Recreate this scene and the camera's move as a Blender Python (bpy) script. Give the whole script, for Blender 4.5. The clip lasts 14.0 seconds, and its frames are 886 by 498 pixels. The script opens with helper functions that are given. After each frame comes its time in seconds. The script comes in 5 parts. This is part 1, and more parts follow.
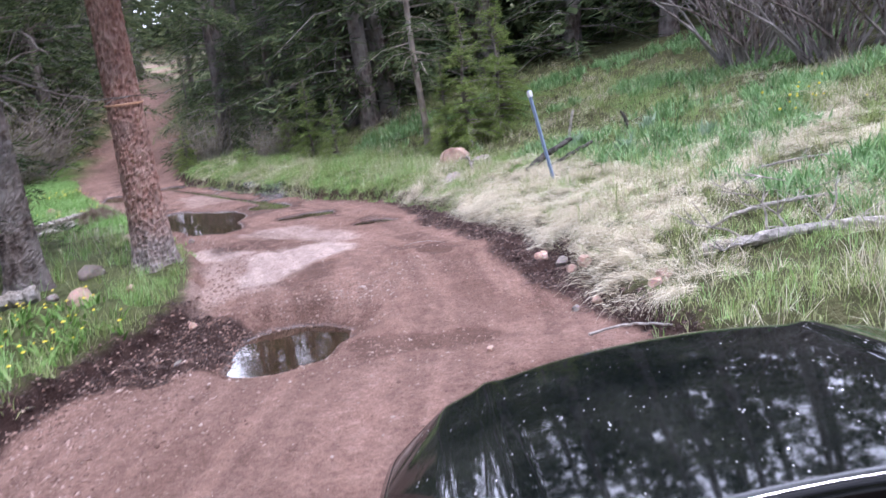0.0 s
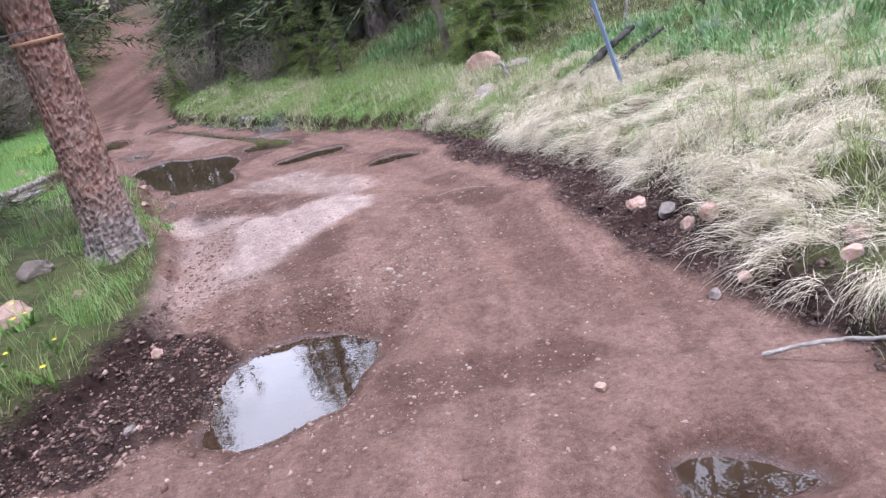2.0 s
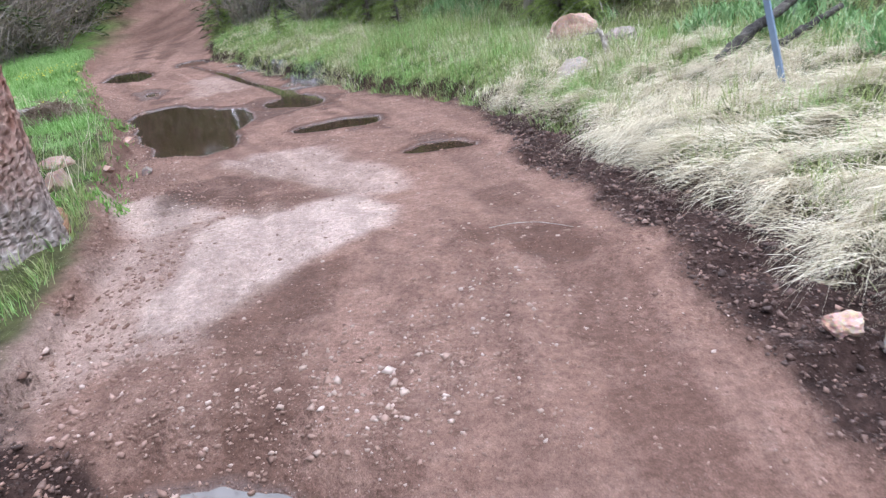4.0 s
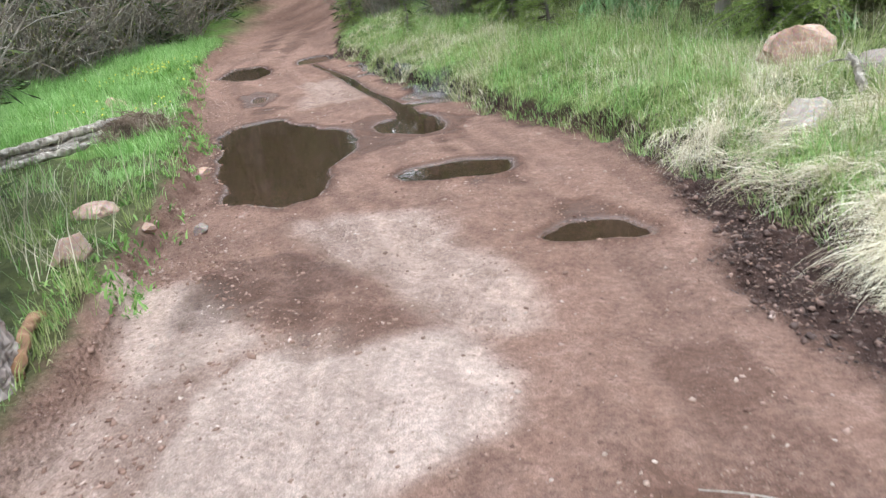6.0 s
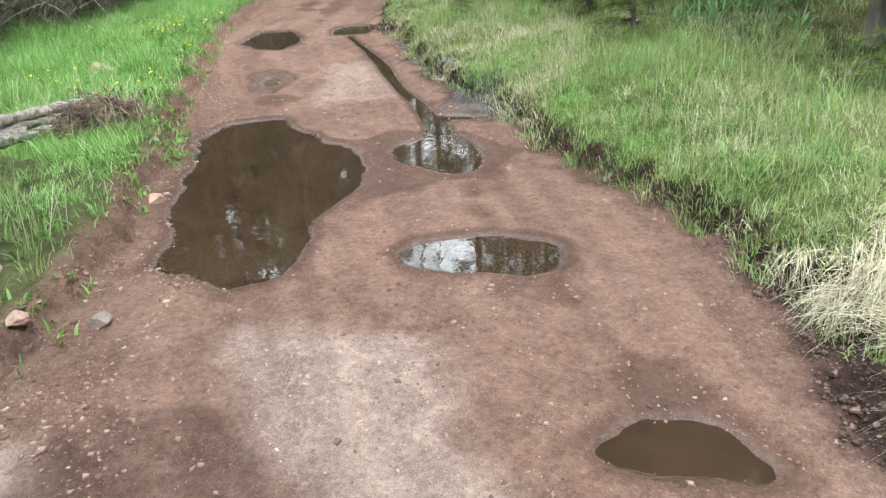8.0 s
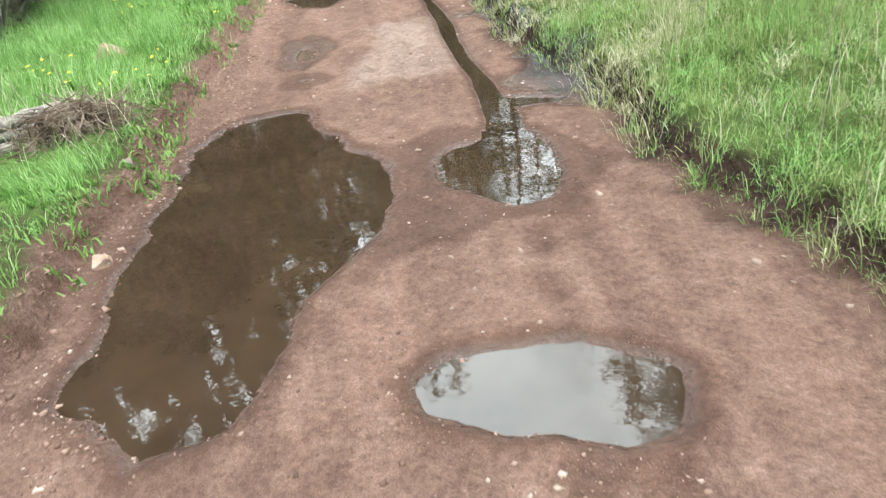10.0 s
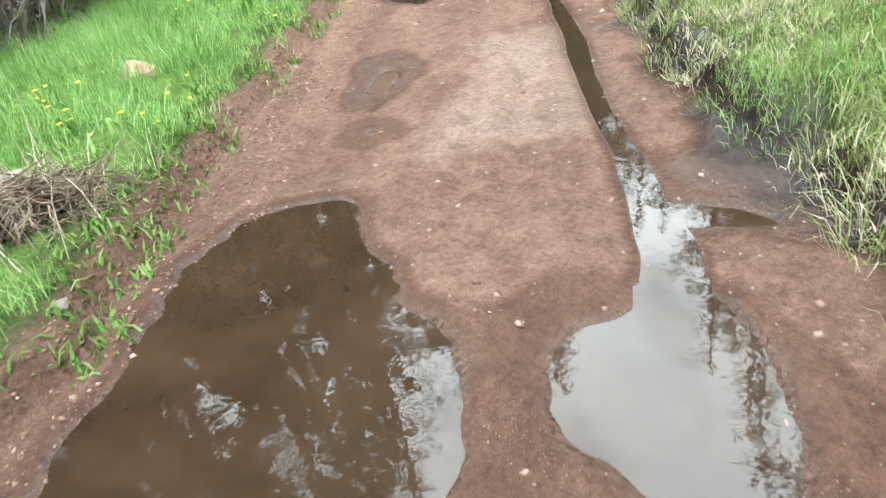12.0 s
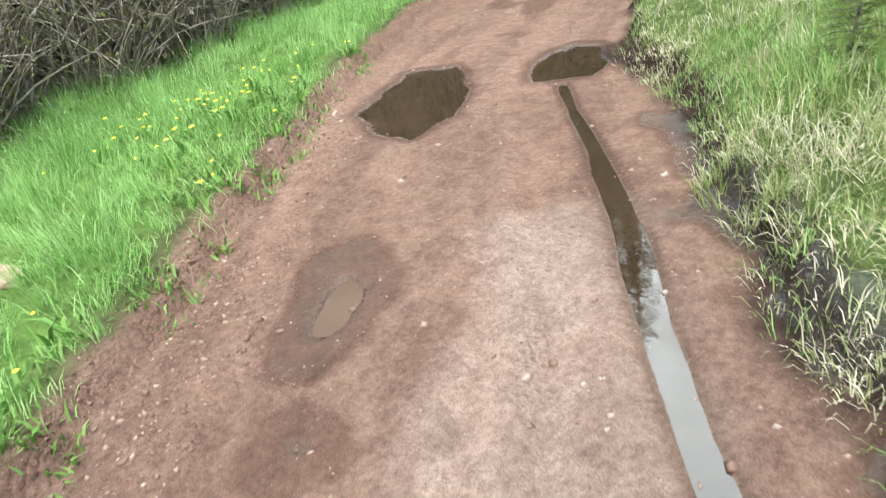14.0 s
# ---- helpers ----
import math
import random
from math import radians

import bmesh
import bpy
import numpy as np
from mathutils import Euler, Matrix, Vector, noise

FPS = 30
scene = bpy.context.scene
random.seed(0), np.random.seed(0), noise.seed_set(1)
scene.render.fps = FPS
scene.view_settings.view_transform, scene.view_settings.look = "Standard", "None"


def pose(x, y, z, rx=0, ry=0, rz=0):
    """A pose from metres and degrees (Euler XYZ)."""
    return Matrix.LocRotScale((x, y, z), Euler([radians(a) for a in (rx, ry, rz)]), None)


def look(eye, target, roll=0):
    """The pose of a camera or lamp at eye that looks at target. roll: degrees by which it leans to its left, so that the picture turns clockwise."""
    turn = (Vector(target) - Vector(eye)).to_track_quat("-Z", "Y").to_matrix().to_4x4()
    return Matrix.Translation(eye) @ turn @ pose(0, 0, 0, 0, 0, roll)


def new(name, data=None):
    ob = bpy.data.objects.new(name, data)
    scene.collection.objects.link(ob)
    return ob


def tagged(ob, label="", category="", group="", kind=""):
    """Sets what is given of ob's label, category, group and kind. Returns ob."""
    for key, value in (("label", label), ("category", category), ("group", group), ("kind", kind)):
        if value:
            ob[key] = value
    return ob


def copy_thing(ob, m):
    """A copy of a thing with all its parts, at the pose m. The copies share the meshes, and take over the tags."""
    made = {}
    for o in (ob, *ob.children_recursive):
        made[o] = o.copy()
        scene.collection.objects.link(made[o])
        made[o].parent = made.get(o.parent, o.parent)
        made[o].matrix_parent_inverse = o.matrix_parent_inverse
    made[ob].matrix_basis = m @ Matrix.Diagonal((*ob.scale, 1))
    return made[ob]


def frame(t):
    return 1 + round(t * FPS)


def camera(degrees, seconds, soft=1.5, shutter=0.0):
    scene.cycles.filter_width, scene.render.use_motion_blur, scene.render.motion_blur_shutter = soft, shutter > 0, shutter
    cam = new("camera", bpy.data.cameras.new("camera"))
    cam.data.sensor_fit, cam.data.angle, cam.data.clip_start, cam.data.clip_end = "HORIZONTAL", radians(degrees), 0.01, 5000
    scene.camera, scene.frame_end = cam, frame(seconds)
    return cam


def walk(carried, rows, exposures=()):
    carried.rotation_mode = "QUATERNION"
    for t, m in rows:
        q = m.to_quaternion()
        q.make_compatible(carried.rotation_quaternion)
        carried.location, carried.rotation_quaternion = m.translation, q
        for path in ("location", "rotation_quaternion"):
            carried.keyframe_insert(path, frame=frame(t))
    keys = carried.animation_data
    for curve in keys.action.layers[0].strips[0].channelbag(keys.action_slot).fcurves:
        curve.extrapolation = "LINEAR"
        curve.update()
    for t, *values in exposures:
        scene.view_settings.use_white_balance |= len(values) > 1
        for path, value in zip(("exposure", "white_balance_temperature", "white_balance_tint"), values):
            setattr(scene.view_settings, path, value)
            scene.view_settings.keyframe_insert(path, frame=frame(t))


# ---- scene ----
cam = camera(64.0, 14.0, soft=1.3, shutter=0.2)
PATH = [
    (0, (0.544, -0.103, 1.782), (0.403, 1.839, 1.326), -6.4),
    (0.5, (0.554, 0.332, 1.806), (0.504, 2.301, 1.455), -10.9),
    (1, (0.469, 0.822, 1.767), (0.344, 2.771, 1.333), -11.6),
    (1.5, (0.325, 1.367, 1.737), (0.109, 3.272, 1.166), -12.5),
    (2, (0.268, 1.843, 1.723), (0.022, 3.7, 1.025), -12.6),
    (2.2, (0.251, 2.042, 1.701), (-0.004, 3.896, 0.994), -12.5),
    (4.3, (-0.004, 4.174, 1.49), (-0.45, 5.952, 0.689), -5.5),
    (4.5, (-0.08, 4.359, 1.468), (-0.578, 6.12, 0.661), -4.9),
    (5, (-0.192, 4.86, 1.46), (-0.777, 6.577, 0.616), -6.2),
    (5.5, (-0.228, 5.32, 1.504), (-0.892, 6.999, 0.644), -8.7),
    (6, (-0.374, 5.795, 1.552), (-1.118, 7.477, 0.766), -7.3),
    (6.5, (-0.535, 6.248, 1.536), (-1.286, 7.943, 0.788), -4.4),
    (7, (-0.691, 6.677, 1.567), (-1.446, 8.376, 0.831), -0.5),
    (7.5, (-0.808, 7.083, 1.653), (-1.627, 8.753, 0.917), -0.5),
    (7.7, (-0.836, 7.227, 1.695), (-1.661, 8.863, 0.894), -1.3),
    (9.8, (-1.374, 8.84, 1.58), (-2.4, 10.227, 0.568), -7.2),
    (10, (-1.443, 8.986, 1.568), (-2.497, 10.342, 0.543), -8.6),
    (10.5, (-1.72, 9.376, 1.544), (-2.886, 10.677, 0.57), -9.2),
    (11, (-1.968, 9.806, 1.535), (-3.218, 11.071, 0.619), -11.7),
    (11.5, (-2.258, 10.153, 1.503), (-3.508, 11.317, 0.462), -10.2),
    (12, (-2.555, 10.551, 1.477), (-3.822, 11.669, 0.407), -10.8),
    (12.5, (-2.852, 11.009, 1.458), (-4.18, 12.076, 0.409), -12.3),
    (13, (-3.147, 11.292, 1.593), (-4.451, 12.425, 0.585), -9.5),
    (13.5, (-3.395, 11.756, 1.522), (-4.735, 12.858, 0.528), -12.0),
    (14, (-3.73, 12.115, 1.555), (-5.082, 13.231, 0.593), -12.6),
]
EXPOSURES = [(0, 0.0, 5430, 25), (2.2, -0.08, 5500, 22), (4.5, 0.1, 5450, 12), (5.5, 0.15, 5650, 7), (7.5, 0.2, 5950, 3), (10, 0.45, 6050, 0), (14, 0.6, 6050, 0)]
walk(cam, [(t, look(eye, target, roll)) for t, eye, target, roll in PATH], EXPOSURES)
CAR = pose(1.12, 0.97, 0.02, -2, -4, 6)

# ---- world and light ----
SUN_EL, SUN_AZ = 60.0, 132.0          # degrees; azimuth clockwise from +y
world = bpy.data.worlds.new("sky")
scene.world = world
world.use_nodes = True
wn, wl = world.node_tree.nodes, world.node_tree.links
wn.clear()
w_out = wn.new("ShaderNodeOutputWorld")
w_bg = wn.new("ShaderNodeBackground")
w_sky = wn.new("ShaderNodeTexSky")
w_sky.sky_type = "NISHITA"
w_sky.sun_disc = False
w_sky.sun_elevation, w_sky.sun_rotation = radians(SUN_EL), radians(SUN_AZ)
w_co = wn.new("ShaderNodeTexCoord")
w_no = wn.new("ShaderNodeTexNoise")
w_no.inputs["Scale"].default_value, w_no.inputs["Detail"].default_value = 2.2, 6.0
w_rp = wn.new("ShaderNodeValToRGB")
w_rp.color_ramp.elements[0].position, w_rp.color_ramp.elements[1].position = 0.50, 0.62
w_mx = wn.new("ShaderNodeMix")
w_mx.data_type = "RGBA"
w_cl = wn.new("ShaderNodeMix")
w_cl.data_type = "RGBA"
w_cl.inputs[6].default_value, w_cl.inputs[7].default_value = (24.0, 24.5, 25.5, 1), (92.0, 93.0, 95.0, 1)
w_r2 = wn.new("ShaderNodeValToRGB")
w_r2.color_ramp.elements[0].position, w_r2.color_ramp.elements[1].position = 0.57, 0.70
wl.new(w_r2.outputs["Color"], w_cl.inputs[0])
wl.new(w_cl.outputs[2], w_mx.inputs[7])
wl.new(w_co.outputs["Generated"], w_no.inputs["Vector"])
# a bank of bright cloud ahead, broken cloud elsewhere
w_dt = wn.new("ShaderNodeVectorMath")
w_dt.operation = "DOT_PRODUCT"
w_dt.inputs[1].default_value = (-0.38, 0.78, 0.5)
w_ml = wn.new("ShaderNodeMath")
w_ml.operation = "MULTIPLY_ADD"
w_ml.inputs[1].default_value = 0.19
wl.new(w_co.outputs["Generated"], w_dt.inputs[0])
wl.new(w_dt.outputs["Value"], w_ml.inputs[0])
wl.new(w_no.outputs["Fac"], w_ml.inputs[2])
wl.new(w_ml.outputs["Value"], w_rp.inputs["Fac"])
wl.new(w_ml.outputs["Value"], w_r2.inputs["Fac"])
wl.new(w_rp.outputs["Color"], w_mx.inputs[0])
wl.new(w_sky.outputs["Color"], w_mx.inputs[6])
wl.new(w_mx.outputs[2], w_bg.inputs["Color"])
wl.new(w_bg.outputs["Background"], w_out.inputs["Surface"])
w_bg.inputs["Strength"].default_value = 0.078

sun = new("sun", bpy.data.lights.new("sun", "SUN"))
sun.data.energy, sun.data.angle, sun.data.color = 3.6, radians(6.0), (1.0, 0.95, 0.87)
_a, _e = radians(SUN_AZ), radians(SUN_EL)
sun.matrix_world = look((math.sin(_a) * math.cos(_e) * 50, math.cos(_a) * math.cos(_e) * 50, math.sin(_e) * 50), (0, 0, 0))


# ---- materials ----
def material(name, rough=0.8, spec=0.5):
    m = bpy.data.materials.new(name)
    m.use_nodes = True
    n, l = m.node_tree.nodes, m.node_tree.links
    b = n["Principled BSDF"]
    b.inputs["Roughness"].default_value = rough
    b.inputs["Specular IOR Level"].default_value = spec
    return m, n, l, b


def tex(n, l, kind, scale, detail=4.0, rough=0.6, vec=None):
    t = n.new("ShaderNodeTexNoise" if kind == "noise" else "ShaderNodeTexVoronoi")
    t.inputs["Scale"].default_value = scale
    if kind == "noise":
        t.inputs["Detail"].default_value, t.inputs["Roughness"].default_value = detail, rough
    if vec is not None:
        l.new(vec, t.inputs["Vector"])
    return t


def ramp(n, l, fac, stops):
    r = n.new("ShaderNodeValToRGB")
    e = r.color_ramp.elements
    while len(e) < len(stops):
        e.new(0.5)
    for q, (p, c) in zip(e, stops):
        q.position, q.color = p, (*c, 1)
    l.new(fac, r.inputs["Fac"])
    return r.outputs["Color"]


def mix(n, l, fac, a, b, blend="MIX"):
    m = n.new("ShaderNodeMix")
    m.data_type, m.blend_type = "RGBA", blend
    for v, k in ((fac, 0), (a, 6), (b, 7)):
        if isinstance(v, (int, float)):
            m.inputs[k].default_value = v
        elif isinstance(v, tuple):
            m.inputs[k].default_value = (*v, 1)
        else:
            l.new(v, m.inputs[k])
    return m.outputs[2]


def calc(n, l, op, a, b=0.0, clamp=False):
    m = n.new("ShaderNodeMath")
    m.operation, m.use_clamp = op, clamp
    for v, k in ((a, 0), (b, 1)):
        if isinstance(v, (int, float)):
            m.inputs[k].default_value = v
        else:
            l.new(v, m.inputs[k])
    return m.outputs[0]


def bump(n, l, height, strength, distance, b, normal=None):
    q = n.new("ShaderNodeBump")
    q.inputs["Strength"].default_value, q.inputs["Distance"].default_value = strength, distance
    l.new(height, q.inputs["Height"])
    if normal is not None:
        l.new(normal, q.inputs["Normal"])
    if b is not None:
        l.new(q.outputs["Normal"], b.inputs["Normal"])
    return q.outputs["Normal"]


def position(n):
    return n.new("ShaderNodeNewGeometry").outputs["Position"]


def make_soil():
    """Red-brown clay track, dark churned mud, painted sunlit patches and turf soil, mixed by masks on the ground sheet.
    """
    m, n, l, b = material("track_clay_and_turf", 0.8, 0.4)
    p = position(n)

    def mask(name):
        a = n.new("ShaderNodeAttribute")
        a.attribute_name = name
        return a.outputs["Fac"]
    big = tex(n, l, "noise", 1.3, 5, 0.6, p).outputs["Fac"]
    mid = tex(n, l, "noise", 9.0, 6, 0.65, p).outputs["Fac"]
    fine = tex(n, l, "noise", 70.0, 4, 0.7, p).outputs["Fac"]
    clay = ramp(n, l, mid, [(0.25, (0.165, 0.100, 0.078)), (0.52, (0.275, 0.174, 0.137)), (0.8, (0.385, 0.262, 0.215))])
    clay = mix(n, l, calc(n, l, "MULTIPLY", big, 0.55), clay, (0.295, 0.172, 0.128))
    # paler clay tones that put the sunlit patch into the colour
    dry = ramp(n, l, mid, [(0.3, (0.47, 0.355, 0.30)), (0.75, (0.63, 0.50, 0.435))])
    mud = ramp(n, l, mid, [(0.3, (0.027, 0.016, 0.0135)), (0.55, (0.064, 0.038, 0.031)), (0.8, (0.13, 0.083, 0.067))])
    turf = ramp(n, l, mid, [(0.3, (0.052, 0.052, 0.024)), (0.55, (0.11, 0.115, 0.048)), (0.8, (0.20, 0.18, 0.095))])
    small = tex(n, l, "noise", 34.0, 6, 0.75, p).outputs["Fac"]
    shadev = ramp(n, l, small, [(0.30, (0.42, 0.40, 0.39)), (0.5, (1, 1, 1)), (0.70, (1.6, 1.62, 1.66))])
    col = mix(n, l, mask("sun_and_pale"), clay, dry)
    grain = tex(n, l, "noise", 190.0, 3, 0.7, p).outputs["Fac"]
    speck = ramp(n, l, grain, [(0.32, (0.55, 0.53, 0.52)), (0.5, (1, 1, 1)), (0.68, (1.45, 1.46, 1.48))])
    lanes = ramp(n, l, mask("lanes"), [(0.25, (0.62, 0.58, 0.57)), (0.5, (1, 1, 1)), (0.8, (1.22, 1.2, 1.18))])
    col = mix(n, l, 0.4, col, lanes, "MULTIPLY")
    col = mix(n, l, mask("churned"), col, mud)
    col = mix(n, l, 0.6, col, shadev, "MULTIPLY")
    col = mix(n, l, 0.7, col, speck, "MULTIPLY")
    lawn = ramp(n, l, mid, [(0.3, (0.08, 0.14, 0.03)), (0.55, (0.17, 0.28, 0.07)), (0.8, (0.28, 0.38, 0.13))])
    turf = mix(n, l, mask("lush"), turf, lawn)
    col = mix(n, l, mask("turf"), col, turf)
    # wetness, plus the shade painted on the far track
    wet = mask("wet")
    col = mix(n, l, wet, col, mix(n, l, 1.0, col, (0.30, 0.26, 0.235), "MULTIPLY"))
    grit = tex(n, l, "voronoi", 75.0, vec=p)
    spk = ramp(n, l, grit.outputs["Distance"], [(0.12, (1, 1, 1)), (0.2, (0, 0, 0))])
    keep = ramp(n, l, tex(n, l, "noise", 3.0, 3, 0.6, p).outputs["Fac"], [(0.45, (0.0, 0.0, 0.0)), (0.66, (0.6, 0.6, 0.6))])
    col = mix(n, l, mix(n, l, 1.0, spk, keep, "MULTIPLY"), col, (0.42, 0.335, 0.29))
    l.new(col, b.inputs["Base Color"])
    film = calc(n, l, "POWER", wet, 12.0)
    rough = calc(n, l, "SUBTRACT", calc(n, l, "ADD", 0.78, calc(n, l, "MULTIPLY", fine, 0.2)), calc(n, l, "MULTIPLY", film, 0.74), True)
    l.new(calc(n, l, "ADD", 0.14, calc(n, l, "MULTIPLY", film, 0.4)), b.inputs["Specular IOR Level"])
    l.new(rough, b.inputs["Roughness"])
    h = calc(n, l, "ADD", calc(n, l, "MULTIPLY", mid, 1.0), calc(n, l, "ADD", calc(n, l, "ADD", calc(n, l, "MULTIPLY", fine, 0.35), calc(n, l, "MULTIPLY", grain, 0.08)), calc(n, l, "MULTIPLY", small, 1.0)))
    stones = tex(n, l, "voronoi", 38.0, vec=p).outputs["Distance"]
    lump = calc(n, l, "MULTIPLY", calc(n, l, "SUBTRACT", 0.5, stones), calc(n, l, "ADD", 0.15, keep))
    h = calc(n, l, "ADD", h, calc(n, l, "MULTIPLY", lump, 1.5))
    h = calc(n, l, "MULTIPLY", h, calc(n, l, "SUBTRACT", 1.0, calc(n, l, "MULTIPLY", wet, 0.75)))
    bump(n, l, h, 1.0, 0.032, b)
    return m


def make_blades(name, stops, rough=0.55, through_light=0.4, spec=0.3):
    m, n, l, b = material(name, rough, spec)
    g = n.new("ShaderNodeNewGeometry")
    big = tex(n, l, "noise", 0.9, 3, 0.6, g.outputs["Position"]).outputs["Fac"]
    f = calc(n, l, "ADD", calc(n, l, "MULTIPLY", g.outputs["Random Per Island"], 0.65), calc(n, l, "MULTIPLY", big, 0.4))
    col = ramp(n, l, f, stops)
    l.new(col, b.inputs["Base Color"])
    tr = n.new("ShaderNodeBsdfTranslucent")
    l.new(col, tr.inputs["Color"])
    ms = n.new("ShaderNodeMixShader")
    ms.inputs[0].default_value = through_light
    l.new(b.outputs["BSDF"], ms.inputs[1])
    l.new(tr.outputs["BSDF"], ms.inputs[2])
    l.new(ms.outputs["Shader"], n["Material Output"].inputs["Surface"])
    return m


def make_bark(name, low, mid_c, high, scale=14.0, silver=0.8, pale_foot=0.0):
    m, n, l, b = material(name, 0.9, 0.25)
    co = n.new("ShaderNodeTexCoord").outputs["Object"]
    st = n.new("ShaderNodeMapping")
    st.inputs["Scale"].default_value = (1, 1, 0.45)
    l.new(co, st.inputs["Vector"])
    v = tex(n, l, "voronoi", scale, vec=st.outputs["Vector"])
    a = tex(n, l, "noise", 5.0, 6, 0.7, co).outputs["Fac"]
    f = tex(n, l, "noise", 60.0, 4, 0.7, co).outputs["Fac"]
    mixed = calc(n, l, "ADD", calc(n, l, "MULTIPLY", v.outputs["Distance"], 0.6), calc(n, l, "MULTIPLY", a, 0.7))
    col = ramp(n, l, mixed, [(0.3, low), (0.55, mid_c), (0.85, high)])
    grey = ramp(n, l, tex(n, l, "noise", 2.2, 5, 0.7, co).outputs["Fac"], [(0.42, (0, 0, 0)), (0.62, (silver, silver, silver))])
    col = mix(n, l, grey, col, (0.30, 0.28, 0.26))
    if pale_foot:
        # older, weathered grey scales low on the stem
        xyz = n.new("ShaderNodeSeparateXYZ")
        l.new(co, xyz.inputs[0])
        high_up = calc(n, l, "ADD", xyz.outputs["Z"], calc(n, l, "MULTIPLY", calc(n, l, "SUBTRACT", a, 0.5), 1.6))
        scales = ramp(n, l, high_up, [(0.2, (pale_foot,) * 3), (0.85, (0, 0, 0))])
        col = mix(n, l, scales, col, ramp(n, l, mixed, [(0.3, (0.10, 0.088, 0.08)), (0.55, (0.25, 0.225, 0.21)), (0.85, (0.44, 0.41, 0.39))]))
    l.new(col, b.inputs["Base Color"])
    hh = calc(n, l, "ADD", v.outputs["Distance"], calc(n, l, "MULTIPLY", f, 0.4))
    bump(n, l, hh, 1.0, 0.03, b)
    return m


def make_rock(name, a, c, d):
    m, n, l, b = material(name, 0.85, 0.35)
    co = n.new("ShaderNodeTexCoord").outputs["Object"]
    t = tex(n, l, "noise", 6.0, 8, 0.7, co).outputs["Fac"]
    s = tex(n, l, "voronoi", 90.0, vec=co)
    col = ramp(n, l, t, [(0.3, a), (0.5, c), (0.72, d)])
    col = mix(n, l, 0.18, col, s.outputs["Color"], "OVERLAY")
    oi = n.new("ShaderNodeObjectInfo")
    col = mix(n, l, calc(n, l, "MULTIPLY", oi.outputs["Random"], 0.35), col, (0.22, 0.16, 0.13))
    l.new(col, b.inputs["Base Color"])
    bump(n, l, tex(n, l, "noise", 22.0, 8, 0.7, co).outputs["Fac"], 0.7, 0.02, b)
    return m


def make_plain(name, col, rough, spec=0.5, metal=0.0, vary=0.15, scale=25.0):
    m, n, l, b = material(name, rough, spec)
    co = n.new("ShaderNodeTexCoord").outputs["Object"]
    t = tex(n, l, "noise", scale, 5, 0.65, co).outputs["Fac"]
    c = mix(n, l, calc(n, l, "MULTIPLY", t, vary * 2), col, tuple(x * 0.45 for x in col))
    l.new(c, b.inputs["Base Color"])
    b.inputs["Metallic"].default_value = metal
    bump(n, l, t, 0.15, 0.004, b)
    return m


def make_water(name, deep, shallow):
    m, n, l, b = material(name, 0.02, 0.5)
    p = position(n)
    t = tex(n, l, "noise", 2.5, 4, 0.6, p).outputs["Fac"]
    l.new(ramp(n, l, t, [(0.3, deep), (0.7, shallow)]), b.inputs["Base Color"])
    b.inputs["IOR"].default_value = 1.45
    bump(n, l, tex(n, l, "noise", 16.0, 2, 0.5, p).outputs["Fac"], 0.05, 0.01, b)
    return m


def make_paint():
    """Black car paint under a film of road dust and dried specks."""
    m, n, l, b = material("dusty_black_car_paint", 0.07, 0.4)
    co = n.new("ShaderNodeTexCoord").outputs["Object"]
    sp = ramp(n, l, tex(n, l, "voronoi", 42.0, vec=co).outputs["Distance"], [(0.09, (1, 1, 1)), (0.14, (0, 0, 0))])
    ke = ramp(n, l, tex(n, l, "noise", 9.0, 4, 0.7, co).outputs["Fac"], [(0.5, (0, 0, 0)), (0.62, (1, 1, 1))])
    dirt = mix(n, l, 1.0, sp, ke, "MULTIPLY")
    film = ramp(n, l, tex(n, l, "noise", 4.0, 5, 0.6, co).outputs["Fac"], [(0.4, (0.004, 0.005, 0.005)), (0.75, (0.016, 0.017, 0.015))])
    l.new(mix(n, l, dirt, film, (0.62, 0.60, 0.56)), b.inputs["Base Color"])
    l.new(calc(n, l, "ADD", 0.05, calc(n, l, "MULTIPLY", dirt, 0.7)), b.inputs["Roughness"])
    b.inputs["Coat Weight"].default_value, b.inputs["Coat Roughness"].default_value = 0.25, 0.03
    return m


SOIL = make_soil()
WATER = make_water("murky_puddle_water", (0.028, 0.017, 0.010), (0.052, 0.033, 0.020))
THIN_WATER = make_water("thin_water_over_clay", (0.09, 0.058, 0.044), (0.14, 0.092, 0.07))
GRASS = make_blades("fresh_green_grass", [(0.12, (0.10, 0.21, 0.045)), (0.42, (0.26, 0.46, 0.125)), (0.7, (0.42, 0.62, 0.24)), (0.92, (0.60, 0.76, 0.40))])
MEADOW = make_blades("mixed_bank_grass", [(0.12, (0.13, 0.18, 0.05)), (0.40, (0.265, 0.345, 0.105)), (0.66, (0.41, 0.475, 0.20)), (0.93, (0.60, 0.575, 0.35))])
SLOPE = make_blades("soft_slope_herbs", [(0.15, (0.10, 0.19, 0.07)), (0.5, (0.21, 0.37, 0.14)), (0.95, (0.40, 0.54, 0.29))], 0.6, 0.3)
STRAW = make_blades("dry_straw", [(0.15, (0.31, 0.26, 0.165)), (0.45, (0.60, 0.53, 0.38)), (0.9, (0.86, 0.81, 0.65))], 0.55, 0.25)
